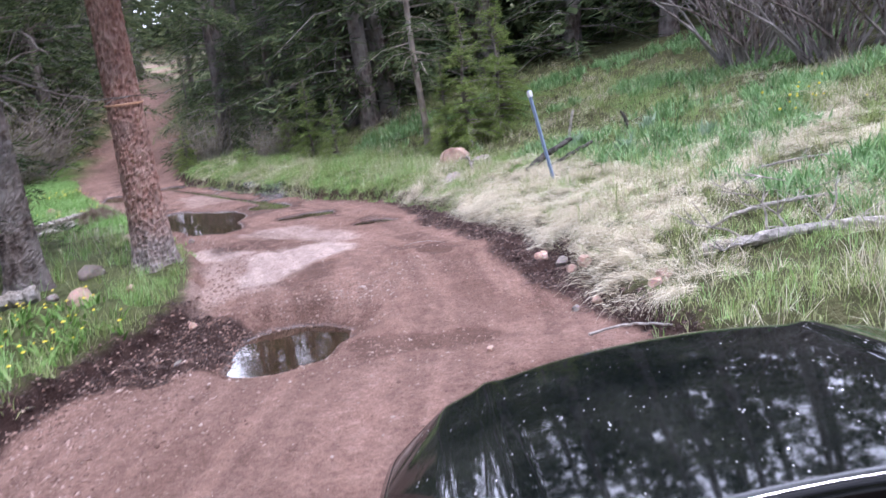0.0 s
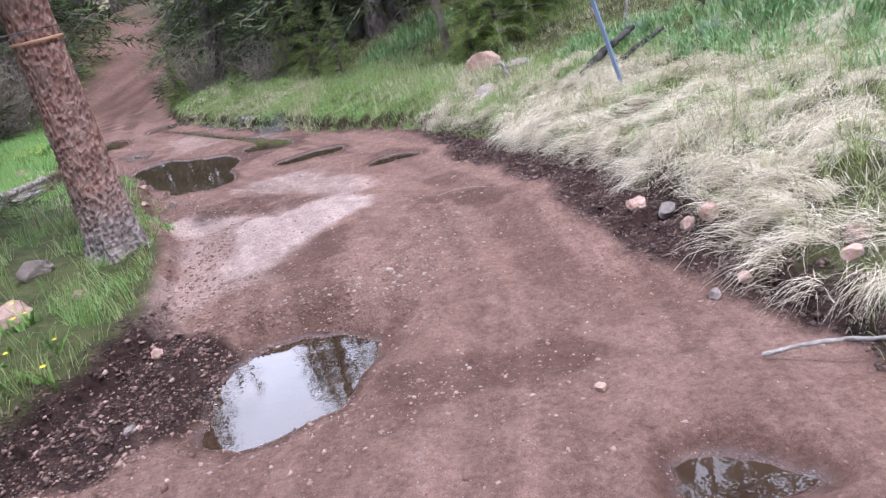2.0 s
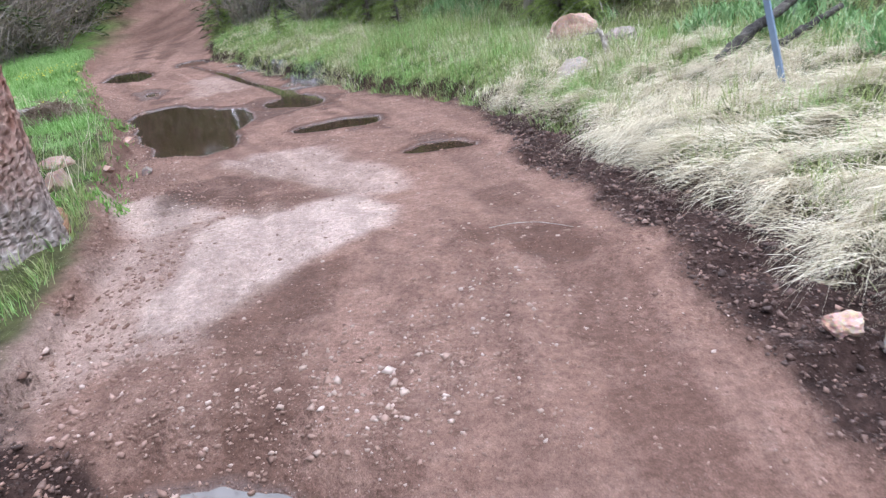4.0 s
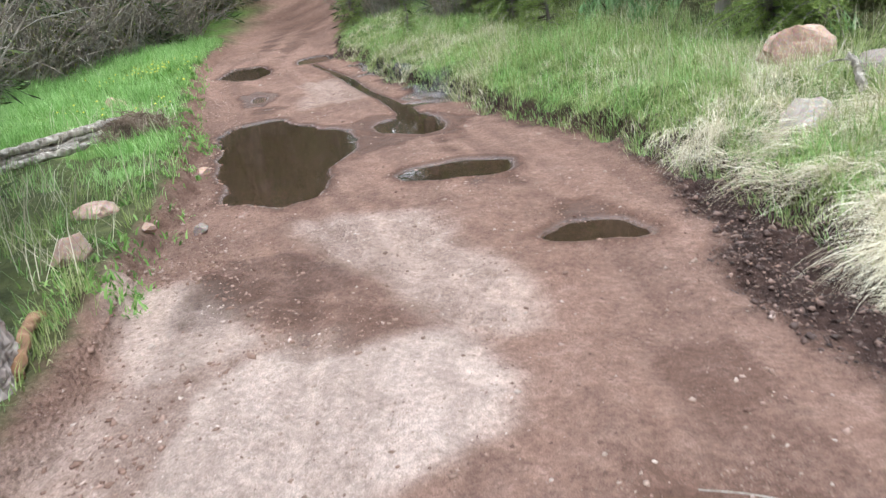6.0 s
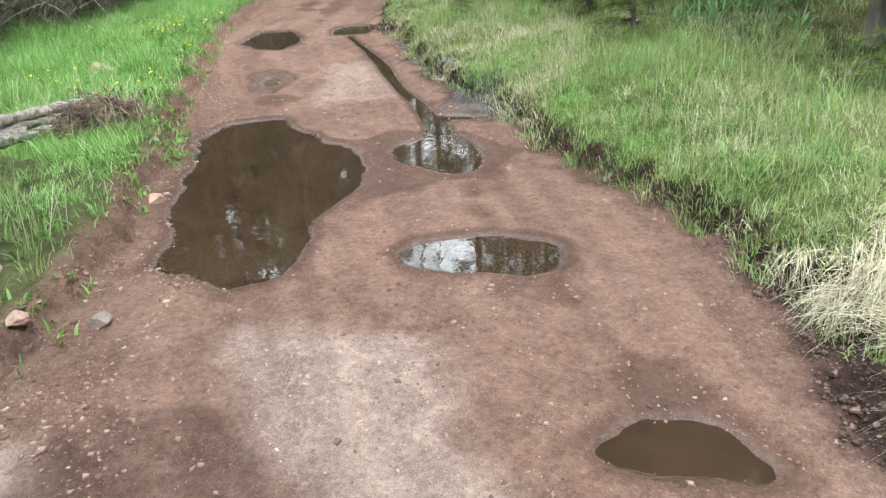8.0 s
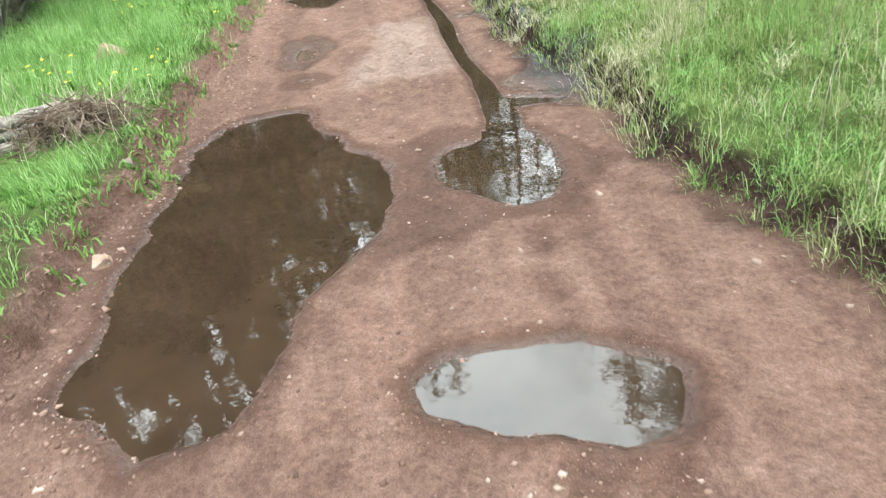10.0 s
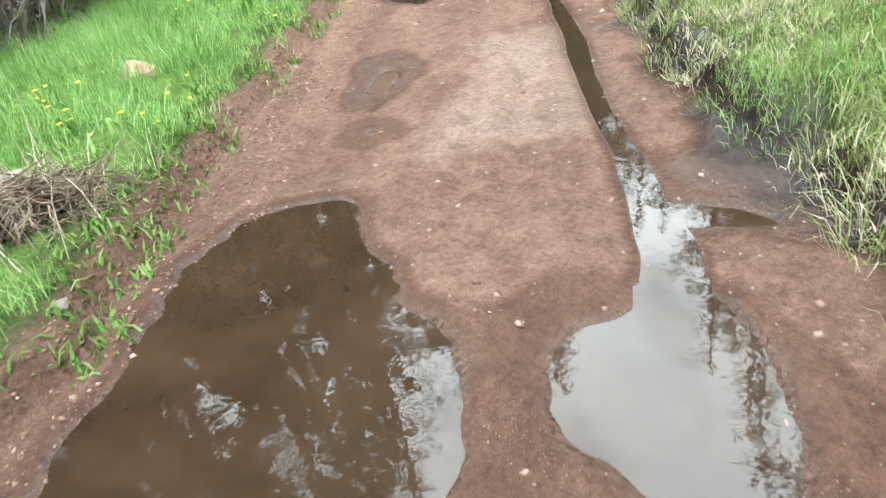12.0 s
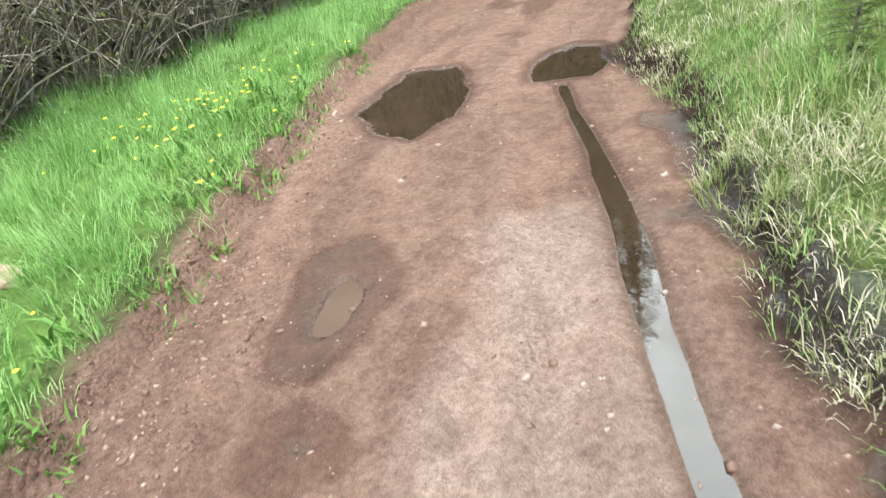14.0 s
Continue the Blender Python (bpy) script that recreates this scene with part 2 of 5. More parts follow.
NEEDLES = make_blades("spruce_needles", [(0.15, (0.022, 0.036, 0.017)), (0.45, (0.062, 0.090, 0.040)), (0.75, (0.145, 0.18, 0.080)), (1.0, (0.30, 0.33, 0.15))], 0.7, 0.2, 0.1)
NEEDLES_LIGHT = make_blades("young_spruce_needles", [(0.15, (0.08, 0.13, 0.03)), (0.5, (0.20, 0.28, 0.07)), (0.9, (0.40, 0.47, 0.15))], 0.7, 0.25, 0.12)
LEAVES = make_blades("broad_green_leaves", [(0.2, (0.09, 0.18, 0.035)), (0.6, (0.19, 0.34, 0.075)), (0.95, (0.32, 0.46, 0.15))], 0.5, 0.3)
SAGE = make_blades("pale_sage_leaves", [(0.2, (0.20, 0.30, 0.19)), (0.8, (0.38, 0.48, 0.33))], 0.6, 0.2)
BUDS = make_blades("budding_willow_leaves", [(0.2, (0.10, 0.12, 0.03)), (0.8, (0.22, 0.23, 0.06))], 0.6, 0.25)
YELLOW = make_plain("yellow_petals", (0.85, 0.68, 0.03), 0.6, vary=0.1)
BARK = make_bark("scaly_red_brown_bark", (0.095, 0.05, 0.042), (0.27, 0.132, 0.098), (0.46, 0.29, 0.235), 30.0, 0.3, 0.8)
BARK_DARK = make_bark("dark_spruce_bark", (0.035, 0.026, 0.022), (0.10, 0.075, 0.065), (0.22, 0.18, 0.16))
BRUSH = make_bark("dry_brown_brushwood", (0.07, 0.05, 0.04), (0.17, 0.12, 0.09), (0.36, 0.28, 0.22), 9.0, 0.1)
ROTTEN = make_bark("rotten_orange_wood", (0.05, 0.028, 0.018), (0.19, 0.098, 0.05), (0.36, 0.21, 0.12), 12.0, 0.1)
DEADWOOD = make_bark("weathered_grey_wood", (0.13, 0.105, 0.085), (0.31, 0.27, 0.225), (0.52, 0.47, 0.41), 26.0)
LOGWOOD = make_bark("pale_stripped_logs", (0.16, 0.13, 0.105), (0.36, 0.31, 0.265), (0.58, 0.52, 0.46), 24.0)
CHARRED = make_bark("charred_wood", (0.012, 0.011, 0.010), (0.03, 0.027, 0.025), (0.09, 0.08, 0.07), 9.0, 0.1)
STEM = make_bark("bare_willow_bark", (0.09, 0.07, 0.055), (0.22, 0.175, 0.14), (0.42, 0.36, 0.30), 9.0)
ROCK_PINK = make_rock("pink_granite", (0.32, 0.20, 0.155), (0.52, 0.35, 0.275), (0.66, 0.50, 0.42))
ROCK_TAN = make_rock("weathered_tan_rock", (0.24, 0.20, 0.165), (0.38, 0.33, 0.28), (0.52, 0.46, 0.40))
ROCK_GREY = make_rock("grey_granite", (0.15, 0.125, 0.11), (0.26, 0.225, 0.20), (0.42, 0.37, 0.33))
PAINT = make_paint()
BLACK_TRIM = make_plain("black_plastic_trim", (0.03, 0.03, 0.032), 0.45, vary=0.3)
GREY_PLASTIC = make_plain("worn_dark_grey_plastic", (0.10, 0.105, 0.115), 0.4, vary=0.4)
RUBBER = make_plain("tyre_rubber", (0.02, 0.02, 0.02), 0.85)
STEEL = make_plain("dull_steel", (0.35, 0.36, 0.38), 0.35, metal=0.9)
STAKE = make_plain("faded_blue_grey_paint", (0.25, 0.33, 0.46), 0.6, vary=0.25)
CAP = make_plain("white_paint", (0.72, 0.74, 0.76), 0.6)
TAPE = make_plain("faded_orange_tape", (0.62, 0.36, 0.22), 0.6)


# ---- the shape of the land ----
def lattice(ix, iy, seed):
    v = np.sin(ix * 127.1 + iy * 311.7 + seed * 74.7) * 43758.5453
    return v - np.floor(v)


def vnoise(x, y, seed=0):
    ix, iy = np.floor(x), np.floor(y)
    fx, fy = x - ix, y - iy
    fx, fy = fx * fx * (3 - 2 * fx), fy * fy * (3 - 2 * fy)
    a, b = lattice(ix, iy, seed), lattice(ix + 1, iy, seed)
    c, d = lattice(ix, iy + 1, seed), lattice(ix + 1, iy + 1, seed)
    return (a + (b - a) * fx) * (1 - fy) + (c + (d - c) * fx) * fy - 0.5


def fbm(x, y, size, octaves=4, seed=0):
    out, amp, f = 0.0, 1.0, 1.0 / size
    for o in range(octaves):
        out = out + amp * vnoise(x * f + 17.3 * o, y * f - 9.1 * o, seed + o)
        amp, f = amp * 0.5, f * 2.03
    return out


def smooth(t):
    t = np.clip(t, 0, 1)
    return t * t * (3 - 2 * t)


# middle of the track (x, y) and its half width, from behind the start to over the hill
TRACK = [(-0.3, -30, 2.1), (-0.3, -8, 2.1), (-0.3, 0, 2.1), (-0.35, 3.6, 2.08), (-0.52, 6.1, 1.72), (-1.0, 7.6, 1.66), (-1.8, 9.15, 1.75),
         (-3.6, 11.45, 1.4), (-5.55, 13.5, 1.25), (-6.6, 14.85, 1.22), (-7.6, 16.05, 1.15), (-8.4, 17.5, 1.15), (-9.95, 20.4, 1.3),
         (-11.3, 24.0, 1.3), (-14.2, 32.0, 1.1), (-16.5, 38.0, 1.1), (-24, 55, 1.2), (-40, 90, 1.2)]


def spline(rows, step):
    rows = np.array(rows, float)
    rows = np.vstack([2 * rows[0] - rows[1], rows, 2 * rows[-1] - rows[-2]])
    out = []
    for i in range(1, len(rows) - 2):
        a, b, c, d = rows[i - 1:i + 3]
        for t in np.linspace(0, 1, max(2, int(np.linalg.norm((c - b)[:2]) / step)), endpoint=False):
            out.append(0.5 * (2 * b + (c - a) * t + (2 * a - 5 * b + 4 * c - d) * t * t + (3 * b - a - 3 * c + d) * t ** 3))
    return np.array(out)


MIDDLE = spline(TRACK, 0.35)
TANGENT = np.gradient(MIDDLE[:, :2], axis=0)
TANGENT /= np.linalg.norm(TANGENT, axis=1, keepdims=True)

LENGTH = np.concatenate([[0], np.cumsum(np.linalg.norm(np.diff(MIDDLE[:, :2], axis=0), axis=1))])


def track_place(x, y, along=False):
    """Distance to the right of the track's middle, and the half width there; along: also how far along it."""
    x, y = np.asarray(x, float), np.asarray(y, float)
    shape = x.shape
    x, y = x.ravel(), y.ravel()
    lat, half, far = np.empty(len(x)), np.empty(len(x)), np.empty(len(x))
    for k in range(0, len(x), 20000):
        px, py = x[k:k + 20000], y[k:k + 20000]
        n = ((px[:, None] - MIDDLE[:, 0]) ** 2 + (py[:, None] - MIDDLE[:, 1]) ** 2).argmin(1)
        ox, oy = px - MIDDLE[n, 0], py - MIDDLE[n, 1]
        side = ox * TANGENT[n, 1] - oy * TANGENT[n, 0]
        lat[k:k + 20000] = np.sign(side) * np.maximum(np.abs(side), np.hypot(ox, oy) * 0.999)
        half[k:k + 20000] = MIDDLE[n, 2]
        far[k:k + 20000] = LENGTH[n] + ox * TANGENT[n, 0] + oy * TANGENT[n, 1]
    if along:
        return lat.reshape(shape), half.reshape(shape), far.reshape(shape)
    return lat.reshape(shape), half.reshape(shape)


def polygon_distance(x, y, poly):
    """Signed distance to a closed outline, negative inside."""
    best, inside = np.full(np.shape(x), 1e9), np.zeros(np.shape(x), bool)
    for (ax, ay), (bx, by) in zip(poly, poly[1:] + poly[:1]):
        dx, dy = bx - ax, by - ay
        t = np.clip(((x - ax) * dx + (y - ay) * dy) / (dx * dx + dy * dy), 0, 1)
        best = np.minimum(best, np.hypot(x - ax - t * dx, y - ay - t * dy))
        if ay != by:
            inside ^= ((ay > y) != (by > y)) & (x < (bx - ax) * (y - ay) / (by - ay) + ax)
    return np.where(inside, -best, best)


def oval(x, y, a, b, turn, count=18):
    c, s = math.cos(radians(turn)), math.sin(radians(turn))
    out = []
    for k in range(count):
        t = 2 * math.pi * k / count
        r = 1 + 0.13 * math.sin(2 * t + 5 * x) + 0.11 * math.sin(3 * t + 7 * y) + 0.06 * math.sin(5 * t + 3 * x)
        out.append((x + r * (a * math.cos(t) * c - b * math.sin(t) * s), y + r * (a * math.cos(t) * s + b * math.sin(t) * c)))
    return out


def ribbon(points, widths):
    p = np.array(points, float)
    t = np.gradient(p, axis=0)
    t /= np.linalg.norm(t, axis=1, keepdims=True)
    nrm = np.stack([t[:, 1], -t[:, 0]], 1) * np.array(widths)[:, None]
    return [tuple(q) for q in np.vstack([p + nrm, (p - nrm)[::-1]])]


# each puddle: outline, level of the water, depth, words, and whether it is a mere film in a rut
POTHOLE = [(-1.62, 5.44), (-1.46, 5.61), (-1.24, 5.66), (-0.96, 5.62), (-0.73, 5.42), (-0.69, 5.29), (-0.75, 5.05), (-0.84, 4.85), (-1.08, 4.65), (-1.28, 4.59), (-1.48, 4.64), (-1.51, 4.95)]
WIDE_POOL = [(-5.15, 11.4), (-5.2, 11.8), (-5.05, 12.15), (-4.85, 12.15), (-4.5, 11.9), (-4.05, 11.75), (-3.66, 11.52), (-3.42, 11.0), (-3.28, 10.4), (-3.1, 9.85),
             (-3.22, 9.6), (-3.55, 9.66), (-3.78, 9.6), (-4.02, 10.0), (-4.5, 10.6)]
EDGE_POOL = [(-7.12, 14.87), (-7.2, 15.25), (-7.42, 15.6), (-7.63, 15.98), (-8.0, 16.18), (-8.27, 16.0), (-8.24, 15.6), (-8.0, 15.15), (-7.6, 14.86)]
HEAD_POOL = [(-6.98, 15.97), (-7.1, 16.1), (-7.3, 16.58), (-7.22, 16.8), (-7.0, 16.8), (-6.7, 16.45), (-6.63, 16.18), (-6.8, 16.05)]
RUT = ribbon([(-6.72, 15.95), (-6.3, 15.5), (-5.95, 15.16), (-5.6, 14.78), (-5.25, 14.4), (-4.87, 13.93), (-4.45, 13.45), (-4.1, 13.1), (-3.8, 12.76), (-3.54, 12.46), (-3.4, 12.2), (-3.3, 12.0)],
             [0.03, 0.028, 0.036, 0.05, 0.062, 0.06, 0.055, 0.062, 0.085, 0.1, 0.1, 0.12])
PUDDLES = [
    (POTHOLE, -0.15, 0.12, "murky rain puddle in a deep muddy pothole", False),
    (WIDE_POOL, 0.02, 0.12, "wide dark brown puddle across half the track", False),
    (oval(-3.24, 11.88, 0.38, 0.36, -32), 0.006, 0.06, "small dark puddle beside the wheel rut", False),
    (oval(-2.21, 10.47, 0.36, 0.25, 22), 0.02, 0.06, "shallow dark puddle in the clay track", False),
    (oval(-1.05, 9.38, 0.26, 0.17, 10), 0.02, 0.05, "small shallow puddle in the clay track", False),
    (oval(-6.03, 13.4, 0.19, 0.1, 125), -0.012, 0.02, "shallow ring-shaped puddle in a wheel track", False),
    (oval(-5.46, 12.77, 0.05, 0.03, 20), -0.014, 0.02, "tiny puddle in a wheel track", False),
    (EDGE_POOL, -0.02, 0.08, "dark puddle in a pothole by the grass edge", False),
    (HEAD_POOL, 0.0, 0.06, "dark puddle at the head of the wheel rut", False),
    (RUT, 0.002, 0.045, "narrow wheel rut filled with rain water", True),
    (oval(-3.53, 12.78, 0.2, 0.085, 12), 0.0, 0.03, "thin sheet of water beside the rut", False),
    (oval(0.84, 3.88, 0.24, 0.1, -6), -0.075, 0.03, "thin shallow puddle across the clay track", False),
]
HOLLOWS = sorted([(np.array(o), o, lv, dp, film) for o, lv, dp, _, film in PUDDLES], key=lambda h: h[4])


# painted sunlight and pale ground, then damp stains and painted shade: outline and strength
# the first two outlines paint a patch of sunlight, the rest are pale ground
SUN_AND_PALE = [([(-2.05, 7.8), (-1.76, 7.8), (-1.43, 8.05), (-1.1, 7.85), (-1.08, 7.6), (-1.2, 7.37), (-1.43, 7.05), (-1.55, 6.8), (-1.72, 6.5), (-1.88, 6.5), (-1.98, 7.0), (-2.1, 7.5)], 1.0),
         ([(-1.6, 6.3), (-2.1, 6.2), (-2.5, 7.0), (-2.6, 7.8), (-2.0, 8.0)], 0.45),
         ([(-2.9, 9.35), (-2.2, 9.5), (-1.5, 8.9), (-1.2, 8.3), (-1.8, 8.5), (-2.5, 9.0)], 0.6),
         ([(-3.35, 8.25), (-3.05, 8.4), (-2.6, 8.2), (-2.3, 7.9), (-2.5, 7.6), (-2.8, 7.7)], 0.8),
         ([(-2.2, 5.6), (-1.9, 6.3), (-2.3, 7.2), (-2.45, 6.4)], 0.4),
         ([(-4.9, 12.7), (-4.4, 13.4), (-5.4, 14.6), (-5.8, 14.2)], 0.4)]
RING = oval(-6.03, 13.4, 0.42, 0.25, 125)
DAMP_AND_SHADE = [(RING, 0.92), (oval(-5.46, 12.77, 0.17, 0.12, 20), 0.8),
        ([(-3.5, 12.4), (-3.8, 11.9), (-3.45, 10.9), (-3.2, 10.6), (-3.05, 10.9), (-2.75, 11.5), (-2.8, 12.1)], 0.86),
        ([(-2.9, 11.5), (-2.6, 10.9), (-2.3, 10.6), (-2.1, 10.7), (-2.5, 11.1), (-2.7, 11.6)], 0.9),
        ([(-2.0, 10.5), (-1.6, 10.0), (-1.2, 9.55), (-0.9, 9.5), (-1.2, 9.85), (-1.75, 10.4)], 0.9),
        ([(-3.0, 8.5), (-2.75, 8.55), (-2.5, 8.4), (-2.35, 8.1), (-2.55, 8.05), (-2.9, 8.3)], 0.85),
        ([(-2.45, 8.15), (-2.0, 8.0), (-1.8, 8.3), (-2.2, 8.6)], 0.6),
        # darker band along the pale patch's lower right edge
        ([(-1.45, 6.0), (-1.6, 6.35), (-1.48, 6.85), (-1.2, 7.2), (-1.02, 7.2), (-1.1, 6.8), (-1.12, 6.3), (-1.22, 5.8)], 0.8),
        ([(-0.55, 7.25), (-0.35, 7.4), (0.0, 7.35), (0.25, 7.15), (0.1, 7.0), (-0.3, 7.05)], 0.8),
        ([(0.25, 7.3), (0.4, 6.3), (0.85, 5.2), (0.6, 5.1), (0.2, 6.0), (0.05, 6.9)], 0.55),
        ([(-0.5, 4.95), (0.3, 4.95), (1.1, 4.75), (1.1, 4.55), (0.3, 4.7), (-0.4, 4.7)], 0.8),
        # tree shade on the climbing track, painted as two dark lanes
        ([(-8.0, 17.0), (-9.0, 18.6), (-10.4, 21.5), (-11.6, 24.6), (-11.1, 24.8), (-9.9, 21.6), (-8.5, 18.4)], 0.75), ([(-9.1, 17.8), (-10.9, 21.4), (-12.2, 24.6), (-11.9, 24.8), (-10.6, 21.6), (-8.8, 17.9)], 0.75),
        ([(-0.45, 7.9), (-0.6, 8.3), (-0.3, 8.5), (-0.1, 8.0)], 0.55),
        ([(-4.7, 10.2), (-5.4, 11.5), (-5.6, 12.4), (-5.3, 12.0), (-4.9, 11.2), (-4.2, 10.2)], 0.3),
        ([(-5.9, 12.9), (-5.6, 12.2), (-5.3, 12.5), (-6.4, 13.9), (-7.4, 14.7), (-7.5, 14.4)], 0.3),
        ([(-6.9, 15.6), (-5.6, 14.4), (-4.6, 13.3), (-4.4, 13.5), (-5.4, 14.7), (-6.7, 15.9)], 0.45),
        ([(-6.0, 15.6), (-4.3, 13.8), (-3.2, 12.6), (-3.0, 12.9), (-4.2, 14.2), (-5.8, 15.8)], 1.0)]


# edges of tyre tracks pressed into the clay
GROOVES = [[(-0.62, 7.85), (-0.42, 7.25), (-0.31, 6.6), (-0.16, 6.0), (0.02, 5.55)], [(-0.4, 7.08), (-0.2, 7.2), (0.05, 7.08)], [(0.42, 7.2), (0.55, 6.3), (0.8, 5.5)],
           [(-4.2, 12.4), (-5.2, 13.75), (-6.5, 15.2)], [(-4.45, 12.3), (-5.45, 13.7), (-6.75, 15.1)], [(-5.05, 12.35), (-5.9, 13.2), (-7.0, 14.3)], [(-5.3, 12.2), (-6.3, 13.2), (-7.2, 14.2)],
           [(-2.2, 8.3), (-1.7, 7.4), (-1.6, 6.4)], [(-3.0, 9.6), (-2.2, 8.8), (-1.4, 8.3)]]


def line_distance(x, y, line):
    best = np.full(np.shape(x), 1e9)
    for (ax, ay), (bx, by) in zip(line, line[1:]):
        t = np.clip(((x - ax) * (bx - ax) + (y - ay) * (by - ay)) / ((bx - ax) ** 2 + (by - ay) ** 2), 0, 1)
        best = np.minimum(best, np.hypot(x - ax - t * (bx - ax), y - ay - t * (by - ay)))
    return best


def land(x, y, masks=False):
    """Height of the land; with masks also turf, churned mud, painted sun with pale ground, and wetness with painted
    shade.
    """
    x, y = np.asarray(x, float), np.asarray(y, float)
    lat, half = track_place(x, y)
    wob = 0.16 * fbm(x, y, 0.8, 4, 3) + 0.05 * fbm(x, y, 0.15, 3, 5)
    out = np.abs(lat) - half + wob
    right = lat > 0
    # the track: a hump past the first pothole, wheel tracks and small unevenness
    z = 0.015 + 0.085 * np.exp(-((y - 7.3) / 0.95) ** 2) * (1 - 0.85 * smooth((out + 0.3) / 0.8)) + 0.03 * np.exp(-((y - 9.6) / 1.6) ** 2) - 0.07 * np.exp(-((y - 4.9) / 0.8) ** 2) - 0.05 * smooth((4.2 - y) / 2)
    z = z + 0.034 * fbm(x, y, 0.9, 4, 11) + 0.012 * fbm(x, y, 0.14, 3, 12)
    z = z - 0.022 * np.exp(-((np.abs(lat + 0.1 * np.sin(y)) - 0.72) / 0.17) ** 2)
    wander = 0.10 * fbm(x, y, 0.8, 3, 131)
    press = np.zeros(x.shape)
    for line in GROOVES:
        d = line_distance(x + wander, y - wander, line)
        press = np.maximum(press, np.exp(-(d / 0.045) ** 2))
        z = z - 0.013 * np.exp(-(d / 0.04) ** 2) + 0.009 * np.exp(-((d - 0.10) / 0.045) ** 2)
    churn = np.where(right, smooth((out + (0.2 + 0.42 * smooth((10.8 - y) / 1.6) * smooth((y - 4.7) / 1.3)) + 0.2 * fbm(x, y, 0.5, 3, 21)) / 0.2), smooth((out + 0.18) / 0.15) * smooth((6.2 - y) / 0.8))
    verge = smooth((0.24 - np.abs(out + 0.02 + 0.15 * fbm(x, y, 0.4, 3, 23))) / 0.15) * smooth((y - 8.2) / 0.8) * smooth((13.2 - y) / 1.0)
    churn = np.maximum(churn, np.where(right, 0.0, 0.15 * verge))
    churn = np.maximum(churn, smooth((1.05 - np.hypot((x + 2.12) / 0.56, (y - 5.0) / 0.72) + 0.5 * fbm(x, y, 0.4, 3, 27)) / 0.22))
    churn = np.maximum(churn, smooth((0.34 - np.abs(y - 4.45 - 0.35 * (x + 2.3)) + 0.2 * fbm(x, y, 0.4, 3, 28)) / 0.15) * smooth((-1.9 - x) / 0.3) * smooth((x + 4.2) / 0.6))
    churn = np.maximum(churn, 0.4 * smooth((1.1 - np.hypot((x + 2.55) / 0.42, (y - 8.4) / 0.4) + 0.7 * fbm(x, y, 0.3, 3, 25)) / 0.3))
    churn = churn * smooth((24 - y) / 6)
    z = z + churn * (0.07 * fbm(x, y, 0.16, 4, 31) + 0.05 * np.abs(fbm(x, y, 0.3, 2, 33)) + 0.03 * fbm(x, y, 0.05, 2, 35))
    # banks
    e = np.maximum(out, 0)
    bank_r = 0.11 * (1 - np.exp(-e / 0.05)) + 0.2 * (1 - np.exp(-e / 0.6)) + 0.10 * np.minimum(e, 8) + 0.17 * np.clip(e - 2.2, 0, 6) + 0.2 * np.clip(e - 8, 0, 25)
    bank_l = 0.15 * (1 - np.exp(-e / 0.045)) - 0.035 * np.minimum(np.maximum(e - 0.6, 0), 10)
    z = z + np.where(right, bank_r, bank_l) + smooth(e / 0.5) * (0.10 * fbm(x, y, 1.1, 4, 41) + 0.05 * fbm(x, y, 0.25, 3, 43))
    # the hill ahead
    a = -0.45 * x + 0.89 * y
    z = z + 3.1 * smooth((a - 22.0) / 14.5) + 0.085 * np.clip(a - 38, 0, 85) + 0.012 * np.clip(a - 123, 0, 300)
    wet = np.zeros(x.shape)
    basins = []
    for box, outline, level, deep, thin in HOLLOWS:
        lo, hi = box.min(0) - 0.6, box.max(0) + 0.6
        near = (x > lo[0]) & (x < hi[0]) & (y > lo[1]) & (y < hi[1])
        if not near.any():
            continue
        nx, ny = x[near], y[near]
        wide = np.ptp(box, axis=0).min() > 0.9
        sd = polygon_distance(nx, ny, outline) + (0.02 if thin else 0.13 if wide else 0.06) * fbm(nx, ny, 0.32, 4, 51)
        if thin:
            w = 1 - smooth((sd - 0.04) / 0.2)
            z[near] = z[near] * (1 - w) + (level + np.clip(0.16 * sd, -0.02, 0.02)) * w
            wet[near] = np.maximum(wet[near], 1 - smooth((sd - 0.01) / 0.05))
            continue
        k = 1 - smooth(sd / (0.3 if thin else 0.28 if deep > 0.05 else 0.16))
        z[near] = z[near] * (1 - k) + (level + 0.03 * np.clip(sd, 0, 1)) * k
        z[near] = np.where((sd > 0) & (sd < 0.2), np.maximum(z[near], level + np.minimum(0.4 * sd, 0.010 if thin else 0.022) * (1 - smooth((sd - 0.06) / 0.14))), z[near])
        wet[near] = np.maximum(wet[near], 1 - smooth((sd - 0.01) / (0.05 if thin else 0.16)))
        basins.append((near, level - np.minimum(0.4 * np.maximum(-sd, 0), deep), sd))
    for near, floor_z, sd in basins:
        z[near] = np.where(sd < 0, np.minimum(z[near], floor_z), z[near])
    if not masks:
        return z
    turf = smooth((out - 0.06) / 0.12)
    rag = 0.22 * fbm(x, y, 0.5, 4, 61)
    # sunlight painted into the clay, and other pale ground
    sun_and_pale = np.zeros(x.shape)
    for outline, much in SUN_AND_PALE:
        sun_and_pale = np.maximum(sun_and_pale, much * (1 - smooth((polygon_distance(x, y, outline) + rag * 0.7 + 0.03) / 0.2)))
    # damp stains, and the painted shade of the far track
    stain_and_shade = np.zeros(x.shape)
